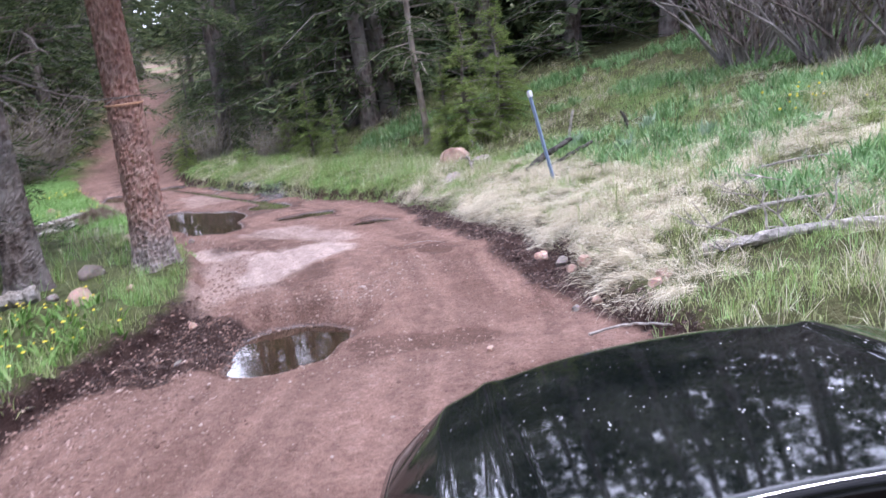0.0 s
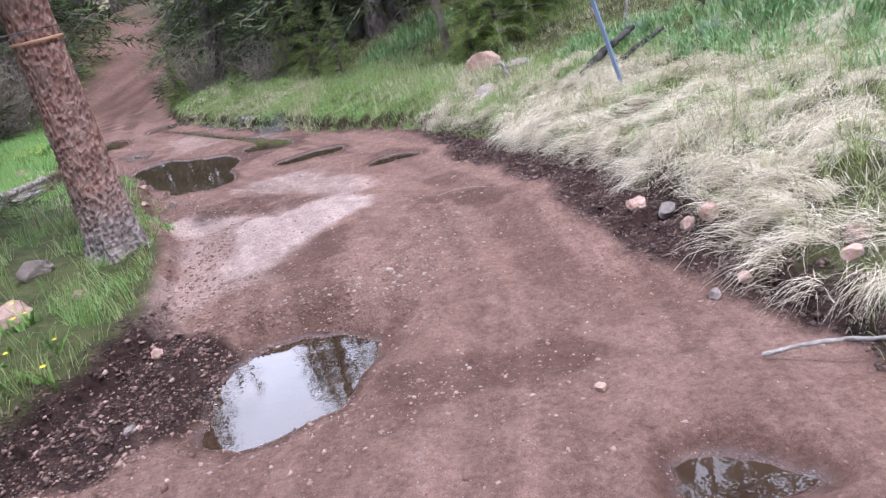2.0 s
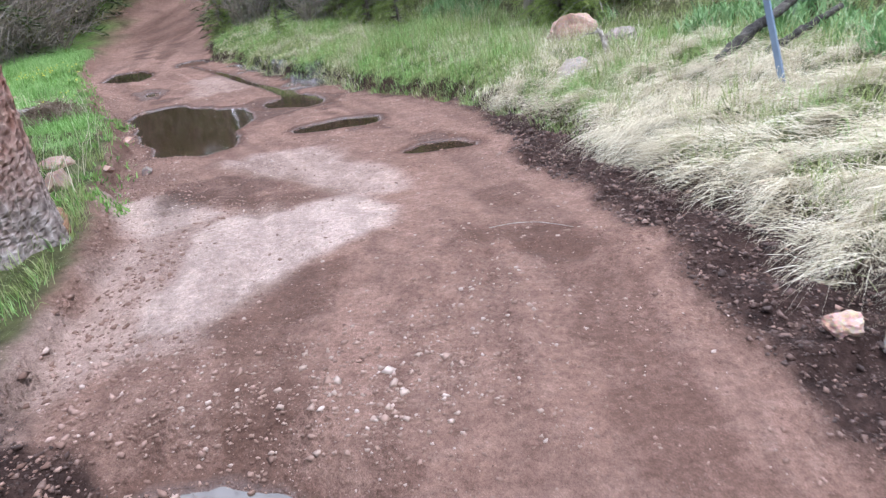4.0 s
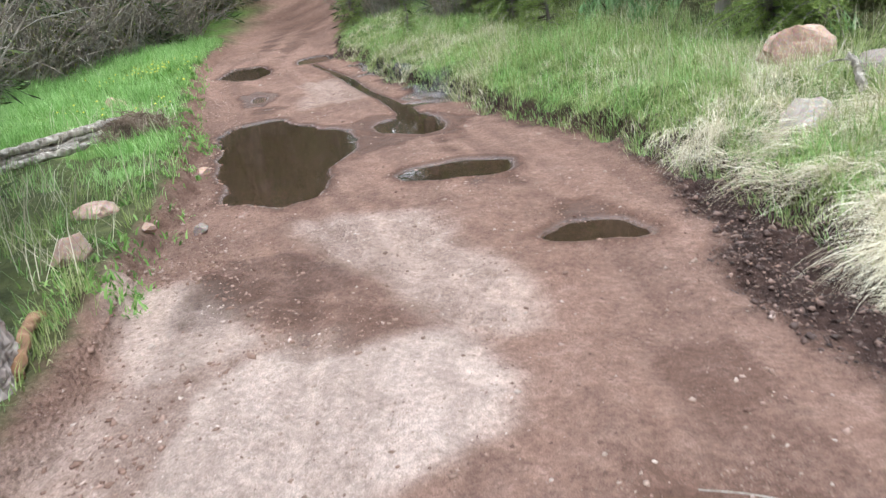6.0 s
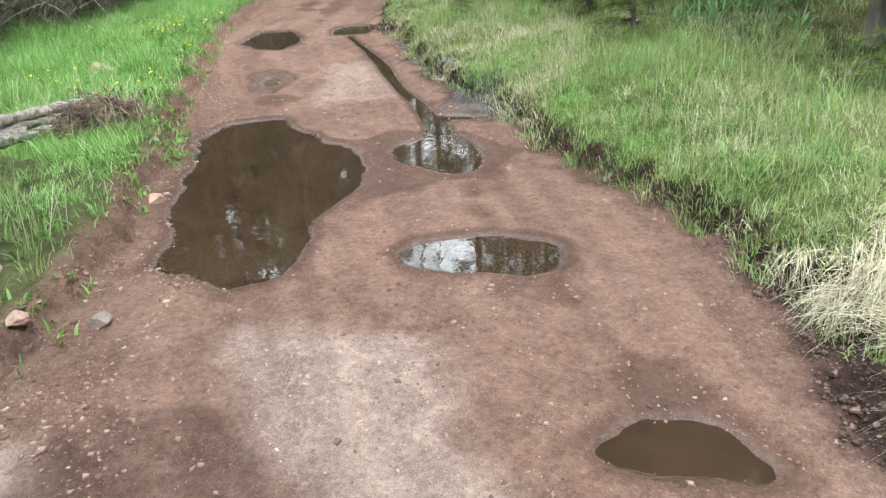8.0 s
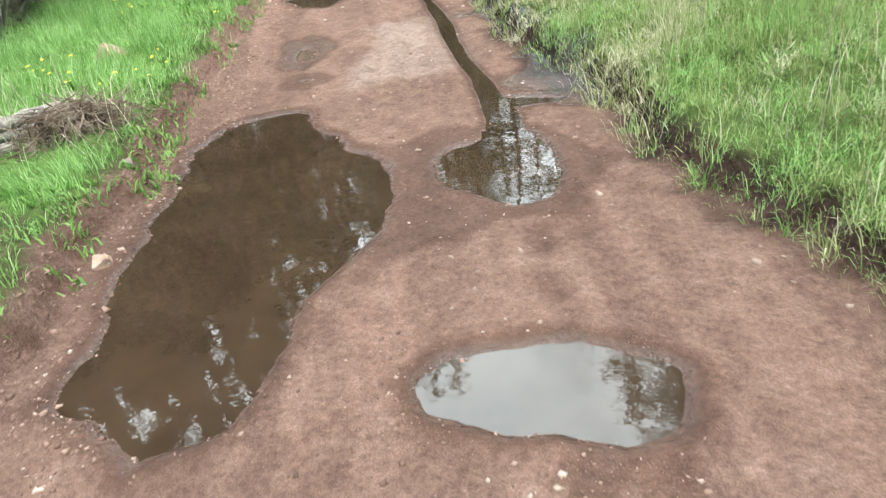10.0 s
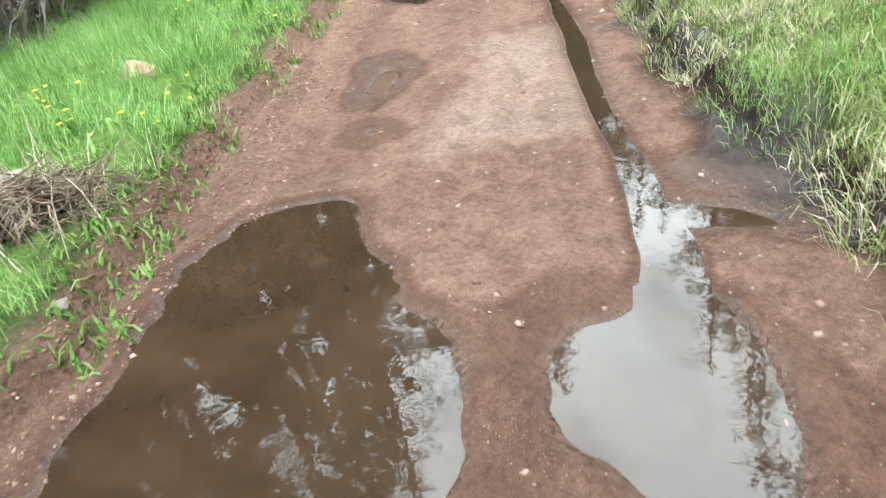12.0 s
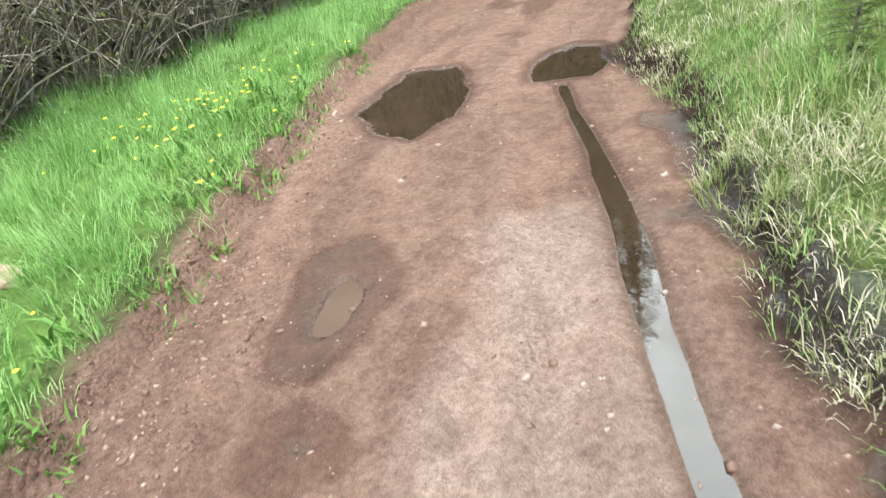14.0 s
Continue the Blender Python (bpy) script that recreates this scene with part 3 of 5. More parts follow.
    for outline, much in DAMP_AND_SHADE:
        stain_and_shade = np.maximum(stain_and_shade, much * (1 - smooth((polygon_distance(x, y, outline) + rag * (0.5 if len(outline) == 18 else 2.0) + (0.0 if len(outline) == 18 else 0.08)) / (0.1 if len(outline) == 18 else 0.2))))
    stain_and_shade = np.maximum(stain_and_shade, 0.4 * press * (0.6 + 1.5 * fbm(x, y, 0.4, 2, 133)).clip(0, 1))
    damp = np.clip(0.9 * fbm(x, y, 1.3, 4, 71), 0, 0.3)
    wet = np.maximum(np.maximum(wet, stain_and_shade), np.maximum(damp * (1 - sun_and_pale), 0.25 * churn))
    lat, half, far = track_place(x, y, True)
    bend = lat + 0.25 * fbm(x, y, 2.0, 2, 111)
    lanes = 0.5 + 0.95 * fbm(bend / 0.11, far / 2.6, 1.0, 4, 113) + 0.35 * fbm(x, y, 0.55, 4, 115) - 0.22 * np.exp(-((np.abs(bend) - 0.75) / 0.16) ** 2)
    lush = np.where(right, 0.55 * smooth((y - 8.5) / 2) * smooth((2.6 - out) / 1.2), smooth((out - 0.1) / 0.4) * smooth((4.5 - out) / 1.5) * np.where(y < 10.3, 0.12, 1.0))
    return z, turf, churn, sun_and_pale, wet, np.clip(lanes, 0, 1), lush


# ---- mesh helpers ----
def part(name, bm, mat, parent=None, label="", kind=""):
    me = bpy.data.meshes.new(name)
    bm.to_mesh(me)
    bm.free()
    me.materials.append(mat)
    ob = new(name, me)
    ob.parent = parent
    return tagged(ob, label, kind=kind)


def thing(name, m, label, category, group="", kind=""):
    ob = new(name)
    ob.matrix_basis = m
    return tagged(ob, label, category, group, kind)


def array_mesh(name, verts, tris, mat, smooth_shade=False):
    verts, tris = np.asarray(verts, np.float32), np.asarray(tris, np.int32)
    me = bpy.data.meshes.new(name)
    me.vertices.add(len(verts))
    me.vertices.foreach_set("co", verts.ravel())
    me.loops.add(tris.size)
    me.loops.foreach_set("vertex_index", tris.ravel())
    me.polygons.add(len(tris))
    k = tris.shape[1]
    me.polygons.foreach_set("loop_start", np.arange(0, tris.size, k, dtype=np.int32))
    me.polygons.foreach_set("loop_total", np.full(len(tris), k, np.int32))
    if smooth_shade:
        me.polygons.foreach_set("use_smooth", np.ones(len(tris), bool))
    me.update(calc_edges=True)
    me.materials.append(mat)
    return me


def tube(bm, pts, radii, sides=6, cap=True):
    """A bent, tapered stem through pts."""
    rings, pts = [], [Vector(p) for p in pts]
    for i, p in enumerate(pts):
        d = (pts[min(i + 1, len(pts) - 1)] - pts[max(i - 1, 0)]).normalized()
        u = d.orthogonal().normalized()
        if rings:
            u = (last - d * last.dot(d)).normalized()
        last, v = u, d.cross(u)
        rings.append([bm.verts.new(p + radii[i] * (math.cos(2 * math.pi * k / sides) * u + math.sin(2 * math.pi * k / sides) * v)) for k in range(sides)])
    for a, b in zip(rings, rings[1:]):
        for k in range(sides):
            bm.faces.new((a[k], a[(k + 1) % sides], b[(k + 1) % sides], b[k]))
    if cap:
        bm.faces.new(rings[0][::-1])
        bm.faces.new(rings[-1])


def rounded_box(bm, size, centre=(0, 0, 0), bevel=0.01, turn=None):
    m = Matrix.Translation(centre) @ (turn or Matrix()) @ Matrix.Diagonal((*size, 1))
    made = bmesh.ops.create_cube(bm, size=1, matrix=m)["verts"]
    edges = list({e for v in made for e in v.link_edges})
    bmesh.ops.bevel(bm, geom=edges, offset=bevel, segments=2, affect="EDGES")


def at(x, y, sink=0.0):
    return Vector((x, y, float(land(np.array([x]), np.array([y]))[0]) - sink))


# ---- ground ----
def spread(lo, hi, step, far, grow=1.35):
    mid = list(np.arange(lo, hi + step / 2, step))
    left, right, d = [], [], step
    while (lo - (left[-1] if left else lo)) < far:
        d *= grow
        left.append((left[-1] if left else lo) - d)
    d = step
    while ((right[-1] if right else hi) - hi) < far:
        d *= grow
        right.append((right[-1] if right else hi) + d)
    return np.array(left[::-1] + mid + right)


def build_ground():
    gx, gy = spread(-10.0, 3.2, 0.033, 900), spread(1.6, 18.6, 0.033, 900)
    X, Y = np.meshgrid(gx, gy)
    z, turf, churn, sun_and_pale, wet, lanes, lush = land(X.ravel(), Y.ravel(), True)
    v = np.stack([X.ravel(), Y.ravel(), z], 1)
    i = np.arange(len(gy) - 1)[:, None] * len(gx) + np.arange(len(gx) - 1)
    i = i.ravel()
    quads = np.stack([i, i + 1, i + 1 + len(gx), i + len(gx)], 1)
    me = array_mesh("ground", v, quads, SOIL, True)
    for key, val in (("turf", turf), ("churned", churn), ("sun_and_pale", sun_and_pale), ("wet", wet), ("lanes", lanes), ("lush", lush)):
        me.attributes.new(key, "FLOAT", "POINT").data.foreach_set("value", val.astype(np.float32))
    tagged(new("ground", me), "red clay track with muddy edges between grassy banks", "ground", kind="structure")


def build_water():
    for outline, level, deep, words, film in PUDDLES:
        bm = bmesh.new()
        o = np.array(outline)
        turn = np.sign(np.sum(o[:, 0] * np.roll(o[:, 1], -1) - np.roll(o[:, 0], -1) * o[:, 1]))
        d = np.roll(o, -1, 0) - np.roll(o, 1, 0)
        side = np.stack([d[:, 1], -d[:, 0]], 1) * turn / np.linalg.norm(d, axis=1, keepdims=True)
        ring = [bm.verts.new((*q, level)) for q in o + (0.04 if film else 0.1) * side]
        f = bm.faces.new(ring)
        if f.calc_area() and f.normal.z < 0:
            f.normal_flip()
        bmesh.ops.triangulate(bm, faces=bm.faces[:])
        bmesh.ops.recalc_face_normals(bm, faces=bm.faces[:])
        if sum(q.normal.z for q in bm.faces) < 0:
            bmesh.ops.reverse_faces(bm, faces=bm.faces[:])
        tagged(part("puddle", bm, THIN_WATER if deep == 0.02 else WATER), words, "puddle", "puddles on the track", "structure")


build_ground()
build_water()


# ---- plants that nobody could count ----
def blade_mesh(name, P, h, w, az, lean, mat, rng):
    """Grass blades: base points, lengths, widths, and the way and angle in which each one leans."""
    n = len(P)
    way = np.stack([np.cos(az), np.sin(az), np.zeros(n)], 1)
    up = np.array([0, 0, 1.0])
    tw = az + math.pi / 2 + rng.uniform(-0.9, 0.9, n)
    side = np.stack([np.cos(tw), np.sin(tw), np.zeros(n)], 1) * (w / 2)[:, None]
    l1, l2 = lean * 0.55, lean * 1.25
    mid = P + (h * 0.55)[:, None] * (np.sin(l1)[:, None] * way + np.cos(l1)[:, None] * up)
    tip = mid + (h * 0.45)[:, None] * (np.sin(l2)[:, None] * way + np.cos(l2)[:, None] * up)
    v = np.stack([P - side, P + side, mid - side * 0.8, mid + side * 0.8, tip], 1).reshape(-1, 3)
    b = (np.arange(n) * 5)[:, None]
    t = np.concatenate([b + [[0, 1, 3]], b + [[0, 3, 2]], b + [[2, 3, 4]]], 0)
    return array_mesh(name, v, t, mat)


def scatter(rng, box, count):
    x = rng.uniform(box[0], box[1], count)
    y = rng.uniform(box[2], box[3], count)
    lat, half = track_place(x, y)
    out = np.abs(lat) - half + 0.16 * fbm(x, y, 0.8, 4, 3) + 0.05 * fbm(x, y, 0.15, 3, 5)
    return x, y, lat, out


def ground_points(x, y):
    return np.stack([x, y, land(x, y) - 0.01], 1)


def tufts(rng, x, y, count, radius):
    """Blades gathered in tufts: a base and an outward way for each blade."""
    n = len(x) * count
    a, r = rng.uniform(0, 2 * math.pi, n), radius * rng.random(n) ** 0.6
    r = r * np.repeat(rng.uniform(0.6, 1.4, len(x)), count)
    return np.repeat(x, count) + r * np.cos(a), np.repeat(y, count) + r * np.sin(a), a, np.repeat(np.arange(len(x)), count)


def build_grass():
    rng = np.random.default_rng(5)
    # left bank: lush, short near the track, tall towards the willows
    x, y, lat, out = scatter(rng, (-12.5, -1.8, 1.5, 19.5), 26000)
    dens = np.clip(0.75 + 1.3 * fbm(x, y, 0.45, 3, 81), 0.1, 1) * smooth((out - 0.02) / 0.2) * smooth((4.6 - out) / 1.5)
    dens = dens * np.where((x < -2.7) & (y < 10.3), 0.22 + 0.5 * (out < 0.75), 1.0)
    dens = dens * (1 - 0.95 * np.exp(-(((x + 6.12 - 0.3 * (y - 10.4)) / 0.66) ** 4 + ((y - 10.3) / 1.2) ** 4)))
    dens = dens * np.where(y < 9.2, 0.9 * np.clip(0.6 + 2.2 * fbm(x, y, 0.35, 3, 141), 0.1, 1.4), 1.0) * (1 - 0.75 * smooth((0.35 - out) / 0.15) * smooth((y - 8.2) / 0.8) * smooth((12.6 - y) / 0.8))
    k = (lat < 0) & (rng.random(len(x)) < dens)
    cx, cy, co = x[k], y[k], out[k]
    x, y, az, own = tufts(rng, cx, cy, 18, 0.075)
    n = len(x)
    tall = (0.75 + 0.5 * smooth(co / 1.5)) * (0.75 + 0.9 * np.clip(fbm(cx, cy, 0.5, 3, 91) + 0.35, 0, 1)) * rng.uniform(0.75, 1.25, len(cx))
    h = rng.uniform(0.06, 0.2, n) * tall[own] * np.where(y < 9.5, 1.2, 1.0)
    lean = np.abs(rng.normal(0.55, 0.35, n)) + 0.5 * np.clip(fbm(x, y, 0.6, 2, 97) + 0.2, 0, 1)
    flow = 7.0 * fbm(x, y, 0.9, 2, 98)
    az = np.where(rng.random(n) < 0.5, az, flow) + rng.normal(0, 0.5, n)
    w = rng.uniform(0.003, 0.0065, n)
    dull = ((cy < 9.5) & (rng.random(len(cx)) < 0.62))[own]
    for name, mat, sel, words in (("grass", GRASS, ~dull, "bright fresh green grass on the low bank"), ("meadow_grass", MEADOW, dull, "dull mixed grass beneath the tall conifers")):
        q = np.nonzero(sel)[0]
        tagged(new(name, blade_mesh(name, ground_points(x[q], y[q]), h[q], w[q], az[q], lean[q], mat, rng)), words, "grass", kind="stuff")
    # thin grass over the rest of the verges
    x, y, lat, out = scatter(rng, (-13.0, 9.0, -9.0, 6.0), 9000)
    k = (out > 0.1) & ((y < 1.8) | (out > 3.0)) & (rng.random(len(x)) < 0.75)
    cx, cy = x[k], y[k]
    x, y, az, own = tufts(rng, cx, cy, 6, 0.12)
    n = len(x)
    tagged(new("meadow_grass", blade_mesh("meadow_grass", ground_points(x, y), rng.uniform(0.06, 0.2, n), rng.uniform(0.004, 0.009, n), az, np.abs(rng.normal(0.8, 0.4, n)), MEADOW, rng)),
           "thin mixed grass on the open verge", "grass", kind="stuff")
    # right bank: mixed green with dry blades
    x, y, lat, out = scatter(rng, (-8.0, 6.0, 1.5, 19.0), 36000)
    dens = np.clip(0.72 + 1.4 * fbm(x, y, 0.5, 3, 83), 0.35, 1) * smooth((out - 0.0) / 0.12) * smooth((7.5 - out) / 3)
    dens = dens * (1 - 0.35 * straw_amount(x, y, out))
    k = (lat > 0) & (rng.random(len(x)) < dens)
    x2, y2, lat2, out2 = scatter(rng, (-7.2, 0.6, 9.0, 16.5), 17000)
    k2 = (lat2 > 0) & (out2 > -0.06) & (out2 < 1.5)
    cx, cy, co = np.concatenate([x[k], x2[k2]]), np.concatenate([y[k], y2[k2]]), np.concatenate([out[k], out2[k2]])
    x, y, az, own = tufts(rng, cx, cy, 14, 0.08)
    n = len(x)
    tall = (0.85 + 0.5 * smooth(co / 1.0)) * (0.75 + 0.9 * np.clip(fbm(cx, cy, 0.7, 3, 93) + 0.3, 0, 1)) * rng.uniform(0.6, 1.35, len(cx))
    h = rng.uniform(0.05, 0.19, n) * tall[own] * np.where(y > 9.0, 0.8, 1.0)
    lean = np.abs(rng.normal(0.8, 0.4, n))
    az = az + rng.normal(0, 0.5, n)
    pick = rng.random(len(cx)) + 0.9 * fbm(cx, cy, 0.7, 3, 101)
    lush = smooth((cy - 8.5) / 2) * smooth((2.0 - co) / 1.4) * 0.3 + 0.5 * np.exp(-((cx - 2.3) / 0.9) ** 2 - ((cy - 4.6) / 0.55) ** 2)
    sort = np.where(pick < lush, 0, np.where(pick > 0.86 + 0.03 * smooth((cy - 9.0) / 2), 2, 1))[own]
    for name, mat, which, words, cat in (("grass", GRASS, 0, "green grass along the foot of the bank", "grass"), ("meadow_grass", MEADOW, 1, "mixed green and yellowing grass on the slope", "grass"),
                                         ("dry_grass", STRAW, 2, "tufts of dry grass among the green", "dry grass")):
        q = np.nonzero(sort == which)[0]
        tagged(new(name, blade_mesh(name, ground_points(x[q], y[q]), h[q] * (1.1 if which == 2 else 1), rng.uniform(0.0026, 0.0052, len(q)), az[q], lean[q] + (0.25 if which == 2 else 0), mat, rng)), words, cat, kind="stuff")


def straw_amount(x, y, out):
    """Where last year's grass lies: the sunny right bank by the post, thinning up the slope."""
    a = np.exp(-(((out - 0.6) / 1.0) ** 2)) * smooth((11.2 - y) / 2.0) * smooth((y - 4.3 - 0.25 * (x - 1.5)) / 0.7)
    up = 0.5 * smooth((out - 0.8) / 0.8) * smooth((5.0 - out) / 2.0) * smooth((10.4 - y) / 2.0) * smooth((y - 5.3) / 0.6)
    return np.clip(a * (1.0 + 2.4 * fbm(x, y, 0.55, 3, 85)) + up * (0.6 + 3.0 * fbm(x, y, 0.7, 3, 86)), 0, 1)


def arched_mesh(name, P, reach, rise, w, az, mat, rng, steps=5):
    """Long blades that rise from their root, bow over and hang down."""
    n = len(P)
    t = np.linspace(0, 1, steps)[None, :, None]
    way = np.stack([np.cos(az), np.sin(az), np.zeros(n)], 1)
    side = np.stack([-np.sin(az), np.cos(az), np.zeros(n)], 1)
    sway = rng.normal(0, 0.12, n)
    mid = P[:, None] + way[:, None] * (reach[:, None, None] * t) + side[:, None] * (reach * sway)[:, None, None] * t * t
    mid[:, :, 2] += (rise[:, None] * (2.6 * t[:, :, 0] - 3.1 * t[:, :, 0] ** 2)) - 0.16 * reach[:, None] * t[:, :, 0]
    half = (w / 2)[:, None, None] * (1.02 - t) * side[:, None]
    half[:, :, 2] += (w * rng.uniform(-0.4, 0.4, n))[:, None]  * (1.02 - t[:, :, 0])
    v = np.stack([mid - half, mid + half], 2).reshape(-1, 3)
    base = (np.arange(n) * steps * 2)[:, None]
    quads = np.concatenate([base + np.array([[2 * k, 2 * k + 1, 2 * k + 3, 2 * k + 2]]) for k in range(steps - 1)], 0)
    return array_mesh(name, v, quads, mat)


def build_straw():
    rng = np.random.default_rng(8)
    x, y, lat, out = scatter(rng, (-2.5, 6.5, 3.5, 11.5), 9000)
    k = (lat > 0) & (out > 0.02) & (rng.random(len(x)) < 0.85 * straw_amount(x, y, out))
    x, y = x[k], y[k]
    m = 58
    cx, cy, away, own = tufts(rng, x, y, m, 0.06)
    n = len(cx)
    size = rng.uniform(0.6, 1.5, len(x))[own]
    # it lies downhill, towards the track
    e = 0.1
    lx = (track_place(x + e, y)[0] - track_place(x - e, y)[0]) / (2 * e)
    ly = (track_place(x, y + e)[0] - track_place(x, y - e)[0]) / (2 * e)
    down = (np.arctan2(-ly, -lx) + rng.normal(0, 0.3, len(x)) + 2.2 * fbm(x, y, 0.9, 2, 89))[own]
    az = np.where(rng.random(n) < 0.15, away, down + rng.normal(0, 0.3, n))
    reach = rng.uniform(0.10, 0.34, n) * size
    P = ground_points(cx, cy)
    P[:, 2] += 0.04 * size * rng.random(n)
    tagged(new("dry_grass", arched_mesh("dry_grass", P, reach, rng.uniform(0.02, 0.13, n) * size, rng.uniform(0.002, 0.0042, n), az, STRAW, rng)),
           "pale dry straw lying over the edge of the bank", "dry grass", kind="stuff")
    # upright dry stalks along the right edge further on
    x, y, lat, out = scatter(rng, (-6.5, 2.0, 9.0, 16.0), 14000)
    k = (lat > 0) & (out > 0.1) & (out < 2.6) & (fbm(x, y, 0.6, 3, 88) > 0.2)
    x, y = x[k], y[k]
    n = len(x)
    tagged(new("dry_stalks", blade_mesh("dry_stalks", ground_points(x, y), rng.uniform(0.12, 0.36, n), rng.uniform(0.0018, 0.004, n), rng.uniform(0, 6.28, n),
                                        np.abs(rng.normal(0.45, 0.3, n)), STRAW, rng)), "tall dry grass stalks among green grass", "dry grass", kind="stuff")


def leaf_tuft(name, spots, count, length, width, lean, mat, rng):
    x = np.repeat([s[0] for s in spots], count) + rng.normal(0, 0.04, len(spots) * count)
    y = np.repeat([s[1] for s in spots], count) + rng.normal(0, 0.04, len(spots) * count)
    n = len(x)
    return blade_mesh(name, ground_points(x, y), rng.uniform(*length, n), rng.uniform(*width, n), rng.uniform(0, 6.28, n), rng.uniform(*lean, n), mat, rng)


def build_herbs():
    rng = np.random.default_rng(11)
    # dandelions in the left grass, and by the first pothole
    x, y, lat, out = scatter(rng, (-9.5, -2.0, 2.5, 16.0), 2600)
    k = (lat < 0) & (out > 0.08) & (out < 1.7) & (fbm(x, y, 1.6, 3, 95) > rng.uniform(-0.25, 0.3, len(x))) & ((y > 11.6) | (y < 6.0))
    x, y = x[k][:190], y[k][:190]
    bm = bmesh.new()
    P = ground_points(x, y)
    for q in P:
        hgt = rng.uniform(0.09, 0.22)
        top = Vector(q) + Vector((rng.normal(0, 0.02), rng.normal(0, 0.02), hgt))
        c = bm.verts.new(top + Vector((0, 0, 0.012)))
        s = rng.uniform(0.011, 0.022)
        ring = [bm.verts.new(top + Vector((math.cos(a) * s * (1 if j % 2 else 0.8), math.sin(a) * s * (1 if j % 2 else 0.8), 0.004))) for j, a in enumerate(np.linspace(0, 6.283, 10, endpoint=False))]
        for a, b in zip(ring, ring[1:] + ring[:1]):
            bm.faces.new((c, a, b))
    tagged(part("dandelions", bm, YELLOW), "small yellow dandelion flowers in the grass", "flowers", kind="stuff")
    me = leaf_tuft("dandelion_leaves", list(zip(x, y)), 8, (0.08, 0.2), (0.015, 0.03), (0.5, 1.2), LEAVES, rng)
    tagged(new("dandelion_leaves", me), "broad green dandelion leaves in the grass", "leaves", kind="stuff")
    x, y, lat, out = scatter(rng, (-9.0, -2.4, 8.0, 16.0), 6500)
    k = (lat < 0) & (out > -0.06) & (out < 0.4) & (fbm(x, y, 0.4, 2, 127) > -0.15)
    me = leaf_tuft("edge_leaves", list(zip(x[k], y[k])), 9, (0.03, 0.10), (0.008, 0.018), (0.5, 1.4), LEAVES, rng)
    tagged(new("edge_leaves", me), "leafy weeds along the crumbling edge of the track", "weeds", kind="stuff")
    x, y, lat, out = scatter(rng, (-7.5, -2.6, 7.5, 12.5), 2600)
    k = (lat < 0) & (out > 0.15) & (out < 2.8) & (fbm(x, y, 0.7, 3, 94) > 0.05)
    n = int(k.sum())
    tagged(new("dry_stalks", blade_mesh("dry_stalks", ground_points(x[k], y[k]), rng.uniform(0.2, 0.55, n), rng.uniform(0.003, 0.006, n), rng.uniform(0, 6.28, n),
                                        np.abs(rng.normal(0.8, 0.4, n)), STRAW, rng)), "bent dry grass stalks beside the trunk", "dry grass", kind="stuff")
    # broad leaves and sage up the right slope
    x, y, lat, out = scatter(rng, (-3.0, 7.5, 5.0, 16.0), 7500)
    k = (lat > 0) & (out > 1.7) & (fbm(x, y, 1.2, 3, 96) + 0.35 * np.exp(-((x - 2.6) / 2.0) ** 2 - ((y - 10.6) / 1.8) ** 2) > 0.1)
    me = leaf_tuft("slope_herbs", list(zip(x[k], y[k])), 12, (0.10, 0.28), (0.010, 0.028), (0.3, 1.3), SLOPE, rng)
    tagged(new("slope_herbs", me), "leafy green herbs on the slope", "herbs", kind="stuff")
    for sx, sy in ((2.4, 9.6), (3.3, 8.9), (1.9, 10.8), (2.9, 10.4)):
        me = leaf_tuft("sage_plant", [(sx, sy), (sx + 0.06, sy + 0.03)], 26, (0.15, 0.34), (0.02, 0.05), (0.1, 0.9), SAGE, rng)
        tagged(new("sage_plant", me), "pale grey-green leafy plant on the slope", "plant", "pale leafy plants")
    # yellow flowers up the slope
    bm = bmesh.new()
    for sx, sy in [(4.2 + rng.normal(0, 0.3), 8.5 + rng.normal(0, 0.35)) for _ in range(16)]:
        p = at(sx, sy) + Vector((0, 0, rng.uniform(0.2, 0.35)))
        bmesh.ops.create_icosphere(bm, subdivisions=1, radius=rng.uniform(0.008, 0.016), matrix=Matrix.Translation(p))
    tagged(part("yellow_flowers", bm, YELLOW), "cluster of small yellow wildflowers on the slope", "flowers", kind="stuff")


